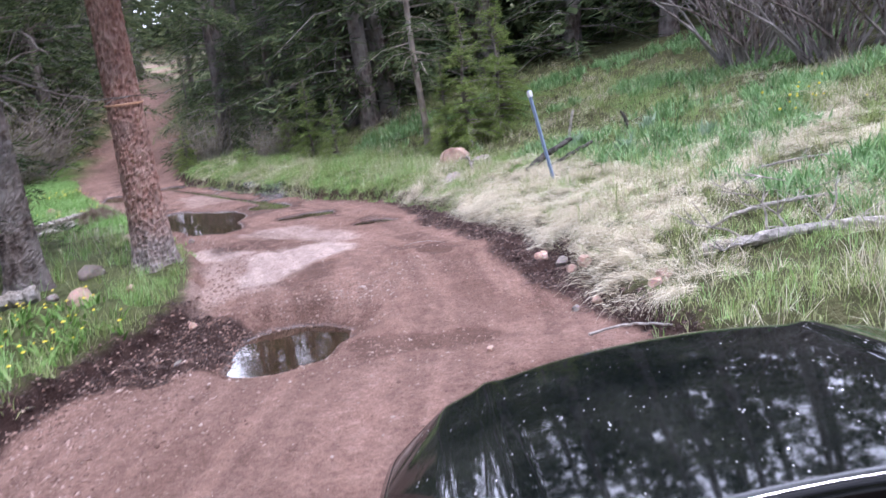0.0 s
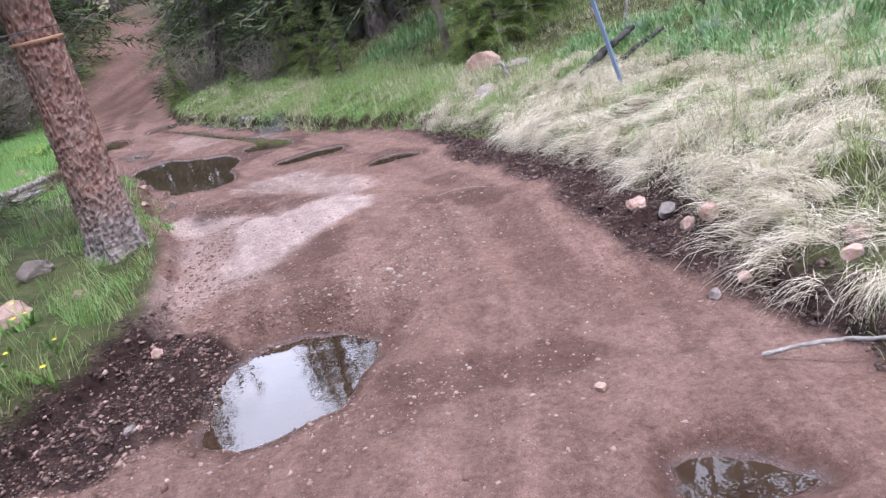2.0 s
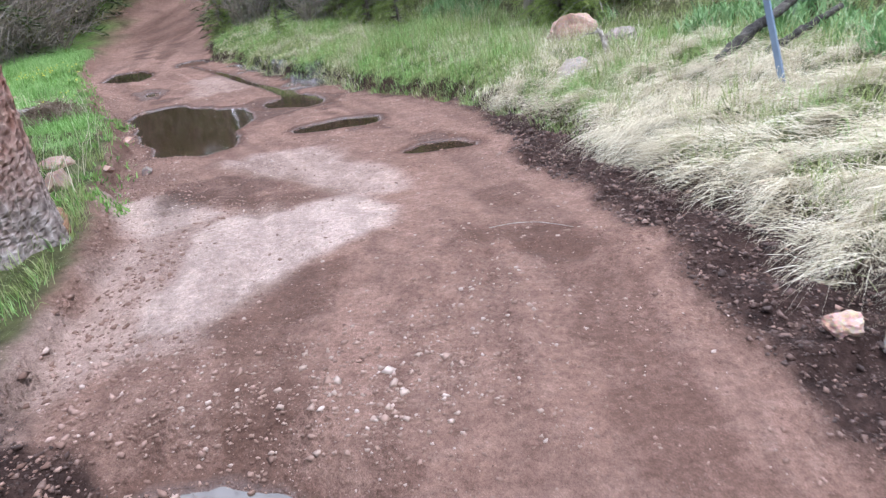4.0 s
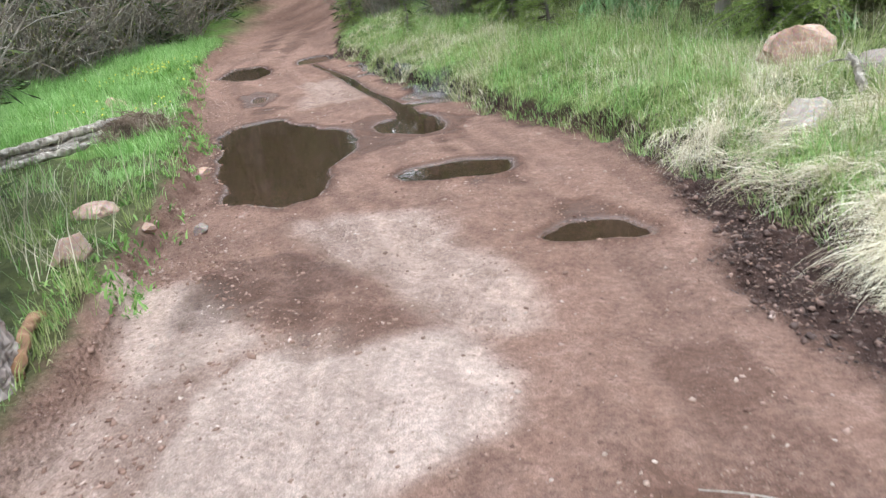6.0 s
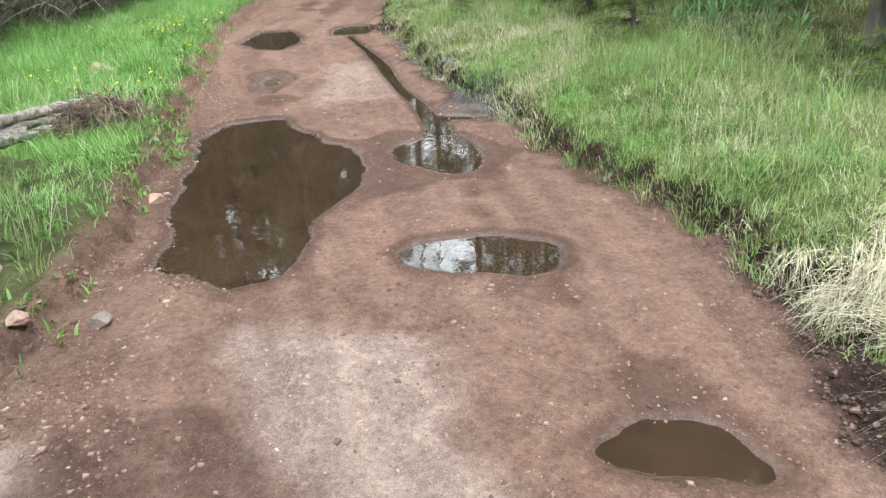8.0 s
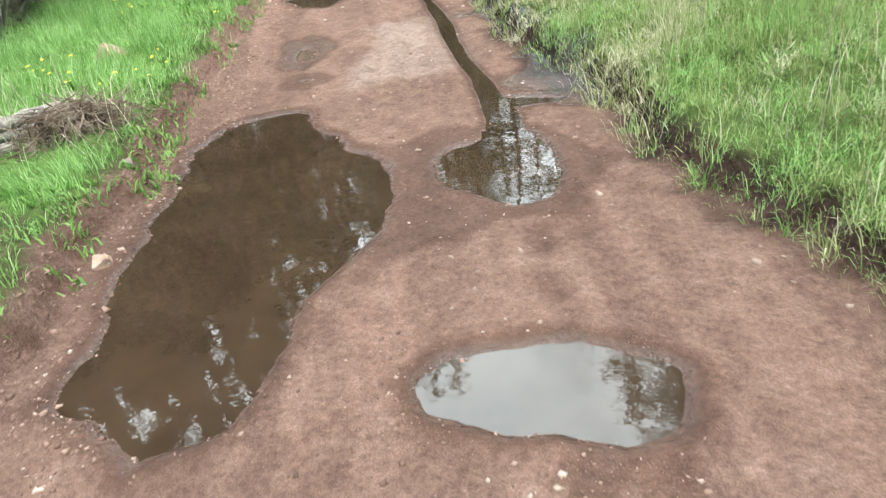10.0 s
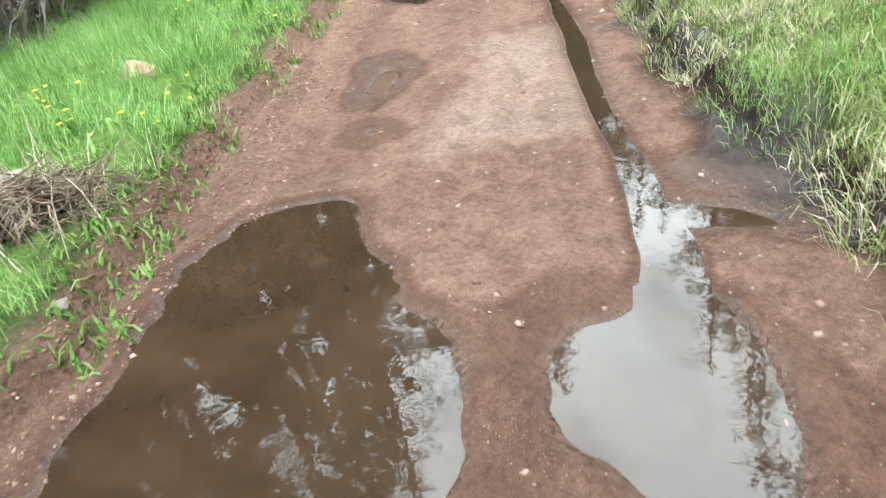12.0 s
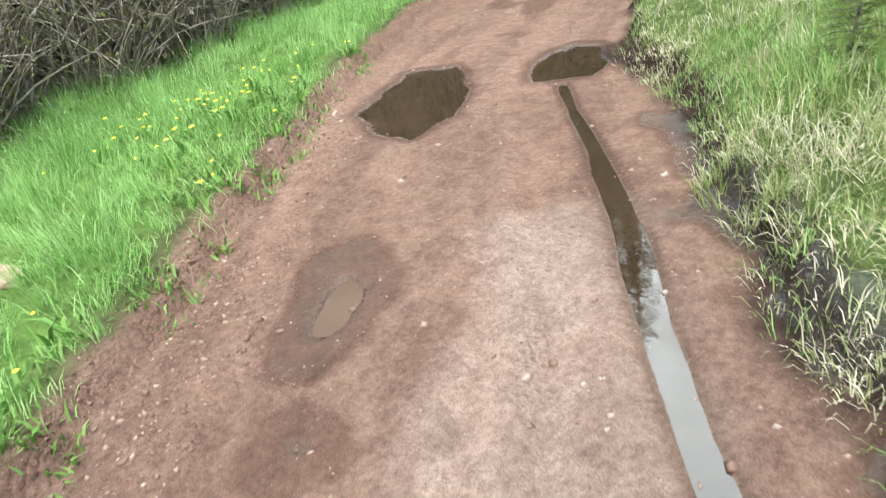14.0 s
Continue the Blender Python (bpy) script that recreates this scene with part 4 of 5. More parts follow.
# ---- trees ----
def spruce_arrays(seed, height, radius, first, branches, twigs, size=1.0, slim=1.0, subs=3):
    """Needle sprays of a spruce as narrow diamonds along drooping branches, and the branches' own lines."""
    rng = np.random.default_rng(seed)
    V, lines = [], []
    for _ in range(branches):
        f = rng.random() ** 1.15
        z = first + (height - first) * f
        L = radius * (1 - 0.92 * f) * rng.uniform(0.6, 1.1)
        a = rng.uniform(0, 2 * math.pi)
        rise, droop = rng.uniform(0.0, 0.25) + 0.3 * f, rng.uniform(0.25, 0.5) * (1 - 0.6 * f)
        t = np.linspace(0, 1, 7)
        out = np.stack([np.cos(a) * L * t, np.sin(a) * L * t, z + L * (rise * t - droop * t * t)], 1)
        lines.append(out)
        m = max(6, int(twigs * L / radius))
        s = rng.uniform(0.12, 1, m) ** 0.8
        base = np.stack([np.interp(s, t, out[:, c]) for c in range(3)], 1)
        sd = np.where(rng.random(m) < 0.5, 1, -1) * rng.uniform(0.3, 1.1, m)
        ta = a + sd
        tl = size * rng.uniform(0.09, 0.26, m) * (0.55 + 0.5 * (1 - s)) * min(1.3, 0.5 + L)
        d = np.stack([np.cos(ta), np.sin(ta), rng.normal(-0.25, 0.25, m)], 1)
        d /= np.linalg.norm(d, axis=1, keepdims=True)
        base = base + rng.normal(0, 0.03, (m, 3))
        for sub in range(subs):
            dd = d + rng.normal(0, 0.35, (m, 3))
            dd /= np.linalg.norm(dd, axis=1, keepdims=True)
            st = base + d * (tl * 0.96 / subs * sub)[:, None]
            ln = (tl * rng.uniform(0.5, 1.0, m) * min(1.0, 3.2 / subs))[:, None]
            w = np.cross(dd, rng.normal(0, 1, (m, 3)))
            w /= np.linalg.norm(w, axis=1, keepdims=True) + 1e-9
            w = w * slim * rng.uniform(0.004, 0.010, m)[:, None]
            V.append(np.stack([st, st + dd * ln * 0.45 + w, st + dd * ln, st + dd * ln * 0.45 - w], 1))
    V = np.concatenate(V).reshape(-1, 3)
    return V, np.arange(len(V)).reshape(-1, 4), lines


def spruce(seed, height, radius, first, branches=110, twigs=60, mat=NEEDLES, bark=BARK_DARK, girth=0.16, dead=12, size=1.0, slim=1.0, subs=3, wood=True):
    """A spruce in its own space: trunk, crown, limbs and dead twigs low on the trunk."""
    V, Q, lines = spruce_arrays(seed, height, radius, first, branches, twigs, size, slim, subs)
    rng = random.Random(seed)
    tree = new("spruce")
    bm = bmesh.new()
    n = 14
    tube(bm, [(0.04 * math.sin(i * 0.7 + seed), 0.04 * math.cos(i * 0.9), -0.2 + (height + 0.2) * i / n) for i in range(n + 1)],
         [girth * (1.35 if i == 0 else 1.0) * (1 - 0.93 * i / n) + 0.01 for i in range(n + 1)], 10)
    part("trunk", bm, bark, tree)
    ob = new("crown", array_mesh("crown", V, Q, mat))
    ob.parent = tree
    bm = bmesh.new()
    for ln in lines[::1 if wood else 3]:
        tube(bm, [tuple(p) for p in ln[::3]], [0.022, 0.013, 0.004], 3, False)
    part("branchwork", bm, bark, tree, kind="stuff")
    if dead:
        bm = bmesh.new()
        for _ in range(dead):
            z, a, L = rng.uniform(0.25, max(first * 1.6, 1.6)), rng.uniform(0, 6.28), rng.uniform(0.3, 0.9)
            pts = [Vector((0, 0, z))]
            for k in range(4):
                pts.append(pts[-1] + Vector((math.cos(a), math.sin(a), rng.uniform(-0.4, 0.1))) * L / 4)
                a += rng.uniform(-0.3, 0.3)
            tube(bm, pts, [0.014, 0.01, 0.008, 0.006, 0.003], 4, False)
            for k in range(3):
                q = pts[rng.randint(1, 4)]
                e = q + Vector((rng.uniform(-0.25, 0.25), rng.uniform(-0.25, 0.25), rng.uniform(-0.25, 0.1)))
                tube(bm, [q, q.lerp(e, 0.5) + Vector((0, 0, 0.02)), e], [0.006, 0.004, 0.002], 3, False)
        part("deadwood", bm, STEM, tree, "dry grey dead twigs", "stuff")
    return tree


def plant_trees():
    """Dark stand behind the right bank, woods on the left, far woods all round."""
    rng = random.Random(21)
    near = [spruce(101, 9.5, 2.1, 0.2, 200, 120, slim=0.6, size=0.62, subs=5, dead=26), spruce(102, 8.0, 1.9, 0.12, 190, 120, slim=0.6, size=0.62, subs=5, dead=22), spruce(103, 11.5, 2.3, 0.55, 200, 110, dead=34, slim=0.6, size=0.62, subs=5)]
    plain = [spruce(111, 9.5, 2.1, 0.3, 120, 56, dead=0, size=1.6, slim=1.6, subs=2), spruce(112, 8.0, 1.9, 0.2, 115, 56, dead=0, size=1.6, slim=1.6, subs=2), spruce(113, 11.5, 2.3, 0.8, 120, 56, dead=0, size=1.6, slim=1.6, subs=2)]
    sparse = spruce(105, 9.0, 1.5, 1.5, 60, 60, dead=10, girth=0.062, bark=STEM)
    rough = [spruce(121, 9.5, 2.2, 0.1, 95, 26, dead=0, size=2.4, slim=12.0, subs=1, wood=False), spruce(122, 8.0, 2.0, 0.1, 90, 26, dead=0, size=2.4, slim=12.0, subs=1, wood=False), spruce(123, 11.5, 2.4, 0.3, 95, 26, dead=0, size=2.4, slim=12.0, subs=1, wood=False)]
    masters = [*near, *plain, sparse, *rough]
    young = spruce(104, 3.4, 1.25, 0.08, 130, 150, NEEDLES_LIGHT, dead=0, girth=0.05, slim=0.5, size=0.62, subs=6)
    stand = [(0, -6.2, 21.4), (1, -5.1, 19.6), (2, -3.7, 18.8), (1, -2.7, 18.0), (0, -1.7, 17.2), (2, -2.1, 16.9), (1, -1.4, 19.0), (0, 0.6, 19.6), (1, 2.0, 20.6),
             (6, -0.56, 13.7), (0, -5.2, 20.5), (1, -3.4, 19.3), (2, -1.4, 18.6), (0, 0.8, 18.8), (1, 3.0, 18.2), (0, 5.0, 17.2), (2, 6.8, 16.0), (0, 8.6, 14.6), (1, 10.0, 12.0),
             (2, 4.2, 20.4), (0, 8.0, 19.0), (2, -0.2, 21.6), (0, 1.4, 22.4), (1, 2.8, 21.6), (2, 5.4, 20.8), (0, 6.6, 19.6), (1, 9.6, 17.4), (2, 10.8, 14.6), (0, 11.4, 11.0), (1, -2.6, 20.4), (2, -4.2, 22.6), (0, -1.2, 24.4), (1, 12.5, 16.0), (0, 17.0, 9.0), (2, 19.5, 5.0), (1, 18.5, 0.5), (0, -5.6, 24.0)]
    low = [(0, -9.6, 24.6, 0.42), (1, -10.4, 27.6, 0.5), (2, -11.8, 31.0, 0.6), (1, -13.4, 26.6, 0.55), (0, -14.9, 30.2, 0.6), (2, -16.4, 33.5, 0.65), (0, -8.9, 23.0, 0.3), (1, -11.3, 36.0, 0.7), (0, -12.6, 40.5, 0.8), (2, -14.0, 45.0, 0.8)]
    low += [(k % 3, -6 - 2.6 * k, 50 + 2.5 * math.sin(k * 2.1), 0.85) for k in range(12)] + [(k % 3, 0.3 - math.tan(radians(10 + 1.15 * k)) * (100 + 6 * math.sin(k * 1.7)), 101 + 6 * math.sin(k * 1.7), 1.7) for k in range(24)] \
        + [(1, -7.3, 21.5, 1.15), (0, -8.2, 24.8, 1.15), (2, -9.4, 28.6, 1.1), (1, -6.2, 8.2, 0.8), (0, -7.6, 9.4, 0.9), (2, -5.6, 6.4, 0.8)]
    left = [(0, -14.4, 23.4), (1, -15.6, 30.6), (0, -16.4, 35.2), (2, -18.6, 41.0), (0, -17.5, 31.0), (1, -19.0, 35.0), (2, -21.5, 39.0), (0, -24.5, 44.0), (1, -18.5, 28.0), (2, -27.0, 50.0), (0, -13.4, 22.6), (1, -14.6, 25.8), (0, -13.6, 15.2), (1, -13.9, 16.9), (0, -13.8, 20.4), (2, -13.2, 13.2), (1, -16.0, 15.0), (0, -17.0, 19.0), (2, -14.2, 18.4), (0, -16.0, 21.5), (1, -14.6, 24.0), (2, -17.5, 17.0), (0, -15.0, 13.0), (1, -13.4, 9.2), (2, -11.0, 6.4), (0, -9.4, 3.8), (1, -13.8, 5.0), (2, -19.0, 12.0),
            (0, -16.5, 28.0), (1, -19.0, 24.0), (0, -8.8, -0.5), (2, -10.5, -4.0)]
    # added trees, hidden or out of view, that close off sky in the reflections
    behind = [(2, -15.2, 9.2), (0, -15.4, 11.6), (1, -15.0, 14.0), (2, -15.3, 16.4), (0, -15.6, 18.8), (1, -15.4, 21.2), (0, -16.6, 6.0), (0, -16.5, 8.0), (1, -17.5, 10.5), (2, -16.8, 12.2), (0, -18.5, 14.0), (1, -18.2, 16.2), (2, -17.8, 18.6), (0, -18.8, 20.8), (1, -18.0, 23.0), (0, -5.5, -7.5), (1, 4.5, -12.0), (2, 15.0, -4.0), (0, 0.5, -16.0), (2, -8.0, -12.0), (1, 9.5, -12.0)]
    far = [(k % 3, -11.5 - 0.37 * (a - 24) + s * rng.uniform(3.2, 9), a + rng.uniform(-1, 1)) for k, (a, s) in enumerate([(27, 1), (28, -1), (31, 1), (33, -1), (35, 1.2), (37, -1.6), (41, 1.8), (43, -2.2), (48, 2.6), (50, -3)])]
    far += [(0, 0.5, 23.5), (1, 3.2, 23.6), (2, 6.0, 23.0), (0, 9.0, 21.5), (1, 12.0, 19.5), (2, 14.5, 15.0), (0, -2.5, 23.4)]
    for ang in range(0, 360, 7):
        if 100 < ang < 130:
            continue
        far.append((rng.randint(0, 2), -3 + math.cos(radians(ang)) * rng.uniform(38, 70), 10 + math.sin(radians(ang)) * rng.uniform(38, 70)))
    for rows, label in ((stand, "dense dark green spruce on the bank behind the track"), (left, "dark spruce in the woods beyond the grass"),
                        (behind, "tall dark spruce, mostly out of view, added to fill reflections"), (far, "distant dark spruce on the hillside")):
        for k, x, y in rows:
            close = rows is stand and (y < 16.8 or x < -4.5) and x < 4.0 and y < 21
            away = rows is stand and y > 19 and x > -1 or rows is behind or y > 45 or x > 11 or y < -2 or x < -22 or (rows is far and y < 24)
            ob = copy_thing(masters[k if close or k == 6 else k + 7 if away else k + 3], Matrix())
            s = rng.uniform(0.85, 1.15) * (1.6 if rows is far else 1.55 if rows is left else 1.7 if rows is behind and x < -14 else 1.4 if rows is stand and y > 16.5 and x > -3 else 1.1)
            ob.scale = (s, s, s * rng.uniform(0.95, 1.15))
            if rows is stand and x < -5 and y < 22:
                ob.scale = ob.scale * 0.62
            ob.location = at(x, y, 0.05)
            ob.rotation_euler = (rng.uniform(-0.03, 0.03), rng.uniform(-0.03, 0.03), rng.uniform(0, 6.28))
            tagged(ob, label, "tree", "spruces")
    for k, x, y, s in low:
        if abs(float(track_place(np.array([x]), np.array([y]))[0][0])) < 1.9 or (y > 36 and y < 95 and 20.5 < math.degrees(math.atan2(0.3 - x, y - 1.4)) < 29.5):
            continue
        ob = copy_thing(masters[k + 7 if y > 45 else k + 3], Matrix())
        ob.scale = (s, s, s) if y < 48 else (1.9 * s, 1.9 * s, 1.3 * s)
        ob.location = at(x, y, 0.05)
        ob.rotation_euler = (0, 0, rng.uniform(0, 6.28))
        tagged(ob, "low dark spruce beside the climbing track", "tree", "spruces")
    for x, y, s in ((-0.1, 13.0, 0.5), (0.3, 12.9, 0.75), (0.9, 13.5, 0.8), (-2.4, 14.1, 0.4), (-4.0, 16.6, 0.45), (-3.2, 15.4, 0.5), (-7.5, 18.9, 0.35), (1.0, 14.2, 0.6), (-4.75, 15.45, 0.2)):
        ob = copy_thing(young, Matrix())
        ob.scale = (s, s, s)
        ob.location = at(x, y, 0.03)
        ob.rotation_euler = (0, 0, rng.uniform(0, 6.28))
        tagged(ob, "young yellow-green spruce at the foot of the stand", "tree", "young spruces")
    for m in (*masters, young):
        for o in (*m.children_recursive, m):
            bpy.data.objects.remove(o)


def big_trunk(x, y, lean, girth, label, tape=False):
    """A tall bare trunk with flaky bark plates, a flared foot and snapped dead branches."""
    tree = thing("conifer", Matrix.Translation(at(x, y, 0.08)), label, "tree", "tall conifers")
    rng = random.Random(int(x * 100))
    bm = bmesh.new()
    rings, sides, height = 300, 72, 9.0
    vs = []
    for i in range(rings):
        z = height * (i / (rings - 1)) ** 1.5
        r = girth * (1 - 0.06 * z) + 0.06 * math.exp(-z / 0.14) + 0.03 * math.exp(-z / 0.6)
        row = []
        for k in range(sides):
            a = 2 * math.pi * k / sides
            flare = 1 + 0.22 * math.exp(-z / 0.25) * math.sin(5 * a + 1.3)
            p = Vector((math.cos(a) * r * flare, math.sin(a) * r * flare, z))
            d = noise.voronoi(Vector((p.x * 34, p.y * 34, p.z * 20)))[0]
            q = 0.013 * min(1.0, (d[1] - d[0]) * 2.2) + 0.006 * noise.noise(p * 30)
            row.append(bm.verts.new(p * 1.0 + Vector((math.cos(a), math.sin(a), 0)) * q + Vector((lean[0] * z, lean[1] * z, 0))))
        vs.append(row)
    for a, b in zip(vs, vs[1:]):
        for k in range(sides):
            bm.faces.new((a[k], a[(k + 1) % sides], b[(k + 1) % sides], b[k]))
    part("trunk", bm, BARK if tape else BARK_DARK, tree)
    bm = bmesh.new()
    for _ in range(5 if tape else 26):
        z, a, L = rng.uniform(3.2 if tape else 1.9, 5.5), rng.uniform(2.0, 4.2) if tape else rng.uniform(0, 6.28), rng.uniform(0.5, 1.7)
        p = Vector((lean[0] * z + math.cos(a) * girth * 0.8, lean[1] * z + math.sin(a) * girth * 0.8, z))
        pts = [p]
        for k in range(5):
            pts.append(pts[-1] + Vector((math.cos(a), math.sin(a), rng.uniform(-0.5, 0.05))) * L / 5)
            a += rng.uniform(-0.3, 0.3)
        tube(bm, pts, [0.02, 0.015, 0.011, 0.008, 0.006, 0.003], 5, False)
        for k in range(5):
            q = pts[rng.randint(1, 5)]
            e = q + Vector((rng.uniform(-0.35, 0.35), rng.uniform(-0.35, 0.35), rng.uniform(-0.4, 0.05)))
            tube(bm, [q, q.lerp(e, 0.5) + Vector((0, 0, 0.03)), e], [0.007, 0.005, 0.002], 4, False)
    part("deadwood", bm, STEM if tape else BARK_DARK, tree, "bare dead branches", "stuff")
    V, Q, lines = spruce_arrays(int(girth * 1000) + tape, 9.2, 1.35, 2.7 if tape else 3.2, 120, 120, 0.8, 0.75, 3)
    ob = new("crown", array_mesh("crown", V + np.array([lean[0] * 6, lean[1] * 6, 0]), Q, NEEDLES))
    ob.parent = tree
    if tape:
        bm = bmesh.new()
        z = 1.91 - tree.location.z
        r = girth * (1 - 0.06 * z) + 0.024
        ring = [[bm.verts.new((math.cos(2 * math.pi * k / 40) * (r + o) + lean[0] * h, math.sin(2 * math.pi * k / 40) * (r + o) + lean[1] * h, h + 0.012 * math.sin(2 * math.pi * k / 40)))
                 for k in range(40)] for o, h in ((0, z), (0.004, z + 0.006), (0.004, z + 0.018), (0, z + 0.022))]
        for a, b in zip(ring, ring[1:]):
            for k in range(40):
                bm.faces.new((a[k], a[(k + 1) % 40], b[(k + 1) % 40], b[k]))
        part("marking_tape", bm, TAPE, tree, "faded orange tape tied round the trunk")


def willow(seed, count, height, spread_r, mat=STEM, stout=1.0, buds=0.45):
    rng = random.Random(seed)
    bush = new("willow_bush")
    bm, tips = bmesh.new(), []
    for _ in range(count):
        a, r0 = rng.uniform(0, 6.28), spread_r * 0.45 * rng.random() ** 0.5
        p = Vector((math.cos(a) * r0, math.sin(a) * r0, -0.1))
        d = Vector((math.cos(a) * rng.uniform(0, 0.5), math.sin(a) * rng.uniform(0, 0.5), 1)).normalized()
        L = height * rng.uniform(0.5, 1.1)
        pts, n = [p], 6
        for k in range(n):
            d = (d + Vector((rng.uniform(-0.36, 0.36), rng.uniform(-0.36, 0.36), rng.uniform(-0.24, 0.05)))).normalized()
            pts.append(pts[-1] + d * L / n)
        w = stout * rng.uniform(0.008, 0.02)
        tube(bm, pts, [w * (1 - 0.8 * k / n) for k in range(n + 1)], 4, False)
        for _ in range(6):
            q = pts[rng.randint(1, n)]
            e = Vector((rng.uniform(-1, 1), rng.uniform(-1, 1), rng.uniform(-0.7, 0.8))).normalized() * rng.uniform(0.25, 0.85)
            mid_p = q + e * 0.5 + Vector((0, 0, 0.05))
            tube(bm, [q, mid_p, q + e], [0.006, 0.004, 0.002], 3, False)
            tips += [mid_p, q + e]
    part("thicket", bm, mat, bush, kind="stuff")
    nr = np.random.default_rng(seed)
    P = np.repeat(np.array([tuple(t) for t in tips]), 2, 0) + nr.normal(0, 0.05, (2 * len(tips), 3))
    P = P[nr.random(len(P)) < buds]
    n = len(P)
    ob = new("spring_growth", blade_mesh("spring_growth", P, nr.uniform(0.03, 0.07, n), nr.uniform(0.012, 0.025, n), nr.uniform(0, 6.28, n), nr.uniform(0, 1.4, n), BUDS, nr))
    ob.parent = bush
    tagged(ob, "sparse yellow-green spring buds", kind="stuff")
    return bush


def build_willows():
    rng = random.Random(31)
    masters = [willow(201, 105, 2.6, 1.5), willow(202, 95, 2.1, 1.3), willow(203, 46, 3.4, 1.3, BARK_DARK, 2.0, 0.2)]
    spots = [(-12.6, 19.6), (-13.4, 21.6), (-14.0, 23.2), (-12.4, 11.2), (-11.2, 9.6), (-10.2, 11.0), (-10.9, 12.4), (-11.7, 13.3), (-11.9, 14.6), (-12.1, 15.9), (-12.3, 17.2), (-12.8, 18.6), (-13.3, 20.0), (-12.6, 12.6), (-13.4, 14.4), (-13.8, 16.2),
             (-9.6, 9.6), (-8.7, 8.4), (5.9, 11.0), (6.8, 10.2), (5.2, 12.4), (7.3, 8.8), (6.0, 13.4), (7.9, 11.4), (-7.0, 19.4), (-4.4, 16.6)]
    for k, (x, y) in enumerate(spots):
        dark = x > 5
        ob = copy_thing(masters[2 if dark else k % 2], Matrix())
        s = rng.uniform(0.85, 1.2) * (0.6 if -8 < x < -3 and y > 15 else 1)
        ob.scale = (s, s, s * rng.uniform(0.9, 1.15))
        ob.location = at(x, y)
        ob.rotation_euler = (0, 0, rng.uniform(0, 6.28))
        tagged(ob, "dark bare shrub with many stout stems on the slope" if dark else "bare grey-brown willow thicket with first buds", "shrub", "bare shrubs" if dark else "willow bushes")
    for m in masters:
        for o in (*m.children_recursive, m):
            bpy.data.objects.remove(o)


# ---- stones, wood and post ----
def stone_mesh(name, seed, size, mat, detail=3, sharp=0.28):
    bm = bmesh.new()
    bmesh.ops.create_icosphere(bm, subdivisions=detail, radius=0.5)
    o = Vector((seed * 3.1, seed * 1.7, seed * 0.9))
    rng = random.Random(seed)
    cuts = [(Vector((rng.gauss(0, 1), rng.gauss(0, 1), rng.gauss(0, 0.8))).normalized(), rng.uniform(0.55, 0.85)) for _ in range(10)]
    for v in bm.verts:
        d = v.co.normalized()
        k = 1 + sharp * noise.noise(d * 1.3 + o) + 0.5 * sharp * noise.noise(d * 3.1 + o) - 0.35 * sharp * abs(noise.noise(d * 2.0 - o))
        d = d * k
        for cut, keep in cuts:
            over = d.dot(cut) - keep
            if over > 0:
                d = d - cut * over * 0.92
        d = d * (1 + 0.05 * noise.noise(d * 7 + o))
        v.co = Vector((d.x * size[0], d.y * size[1], d.z * size[2])) * 0.56
    me = bpy.data.meshes.new(name)
    bm.to_mesh(me)
    bm.free()
    me.materials.append(mat)
    return me


def rock(name, x, y, size, mat, words, seed, turn=0.0, lift=0.3):
    ob = new(name, stone_mesh(name, seed, size, mat, 4))
    ob.location = at(x, y) + Vector((0, 0, size[2] * (0.5 - lift)))
    ob.rotation_euler = (0.1 * math.sin(seed), 0.12 * math.cos(seed), turn)
    return tagged(ob, words, "rock", "rocks beside the track")


def build_stones():
    rock("boulder", 0.05, 11.75, (0.47, 0.42, 0.45), ROCK_PINK, "rounded pink granite boulder at the foot of the spruces", 3, 0.3)
    rock("rock", 0.04, 10.5, (0.46, 0.4, 0.32), ROCK_TAN, "pale tan rock half hidden in the grass", 4, 0.8, 0.55)
    rock("rock", 0.5, 11.15, (0.42, 0.38, 0.4), ROCK_GREY, "brownish rock half hidden in the grass", 5, 0.2, 0.6)
    for k, (x, y, s, c) in enumerate([(0.99, 6.3, 0.2, 0), (1.2, 5.94, 0.15, 0), (1.31, 5.84, 0.2, 0), (1.32, 5.28, 0.12, 0), (1.16, 6.25, 0.2, 1), (1.82, 5.12, 0.2, 0), (1.7, 4.95, 0.14, 0),
                                      (1.14, 5.2, 0.1, 1), (0.46, 4.53, 0.08, 0), (-3.72, 6.95, 0.3, 1), (-3.4, 6.15, 0.28, 0), (-3.75, 6.3, 0.2, 1), (-4.31, 9.05, 0.26, 0), (-3.77, 8.38, 0.26, 0),
                                      (-2.95, 6.3, 0.16, 0), (-7.47, 12.46, 0.26, 0), (-3.7, 8.88, 0.14, 0), (-4.44, 10.3, 0.16, 0), (-3.53, 9.14, 0.14, 1), (-2.05, 5.5, 0.12, 0), (-5.1, 10.95, 0.1, 1),
                                      (-1.88, 4.75, 0.08, 1), (-8.1, 15.0, 0.1, 0)]):
        s = s * (0.75 if s < 0.22 else 1.0)
        rock("stone", x, y, (s, s * 0.8, s * 0.72), ROCK_GREY if c else ROCK_PINK, "angular grey stone beside the track" if c else "pinkish granite stone beside the track", 10 + k, k * 1.1, 0.42 if s > 0.25 else 0.25)
    # flat slab and pale pebbles on the track
    rng = np.random.default_rng(41)
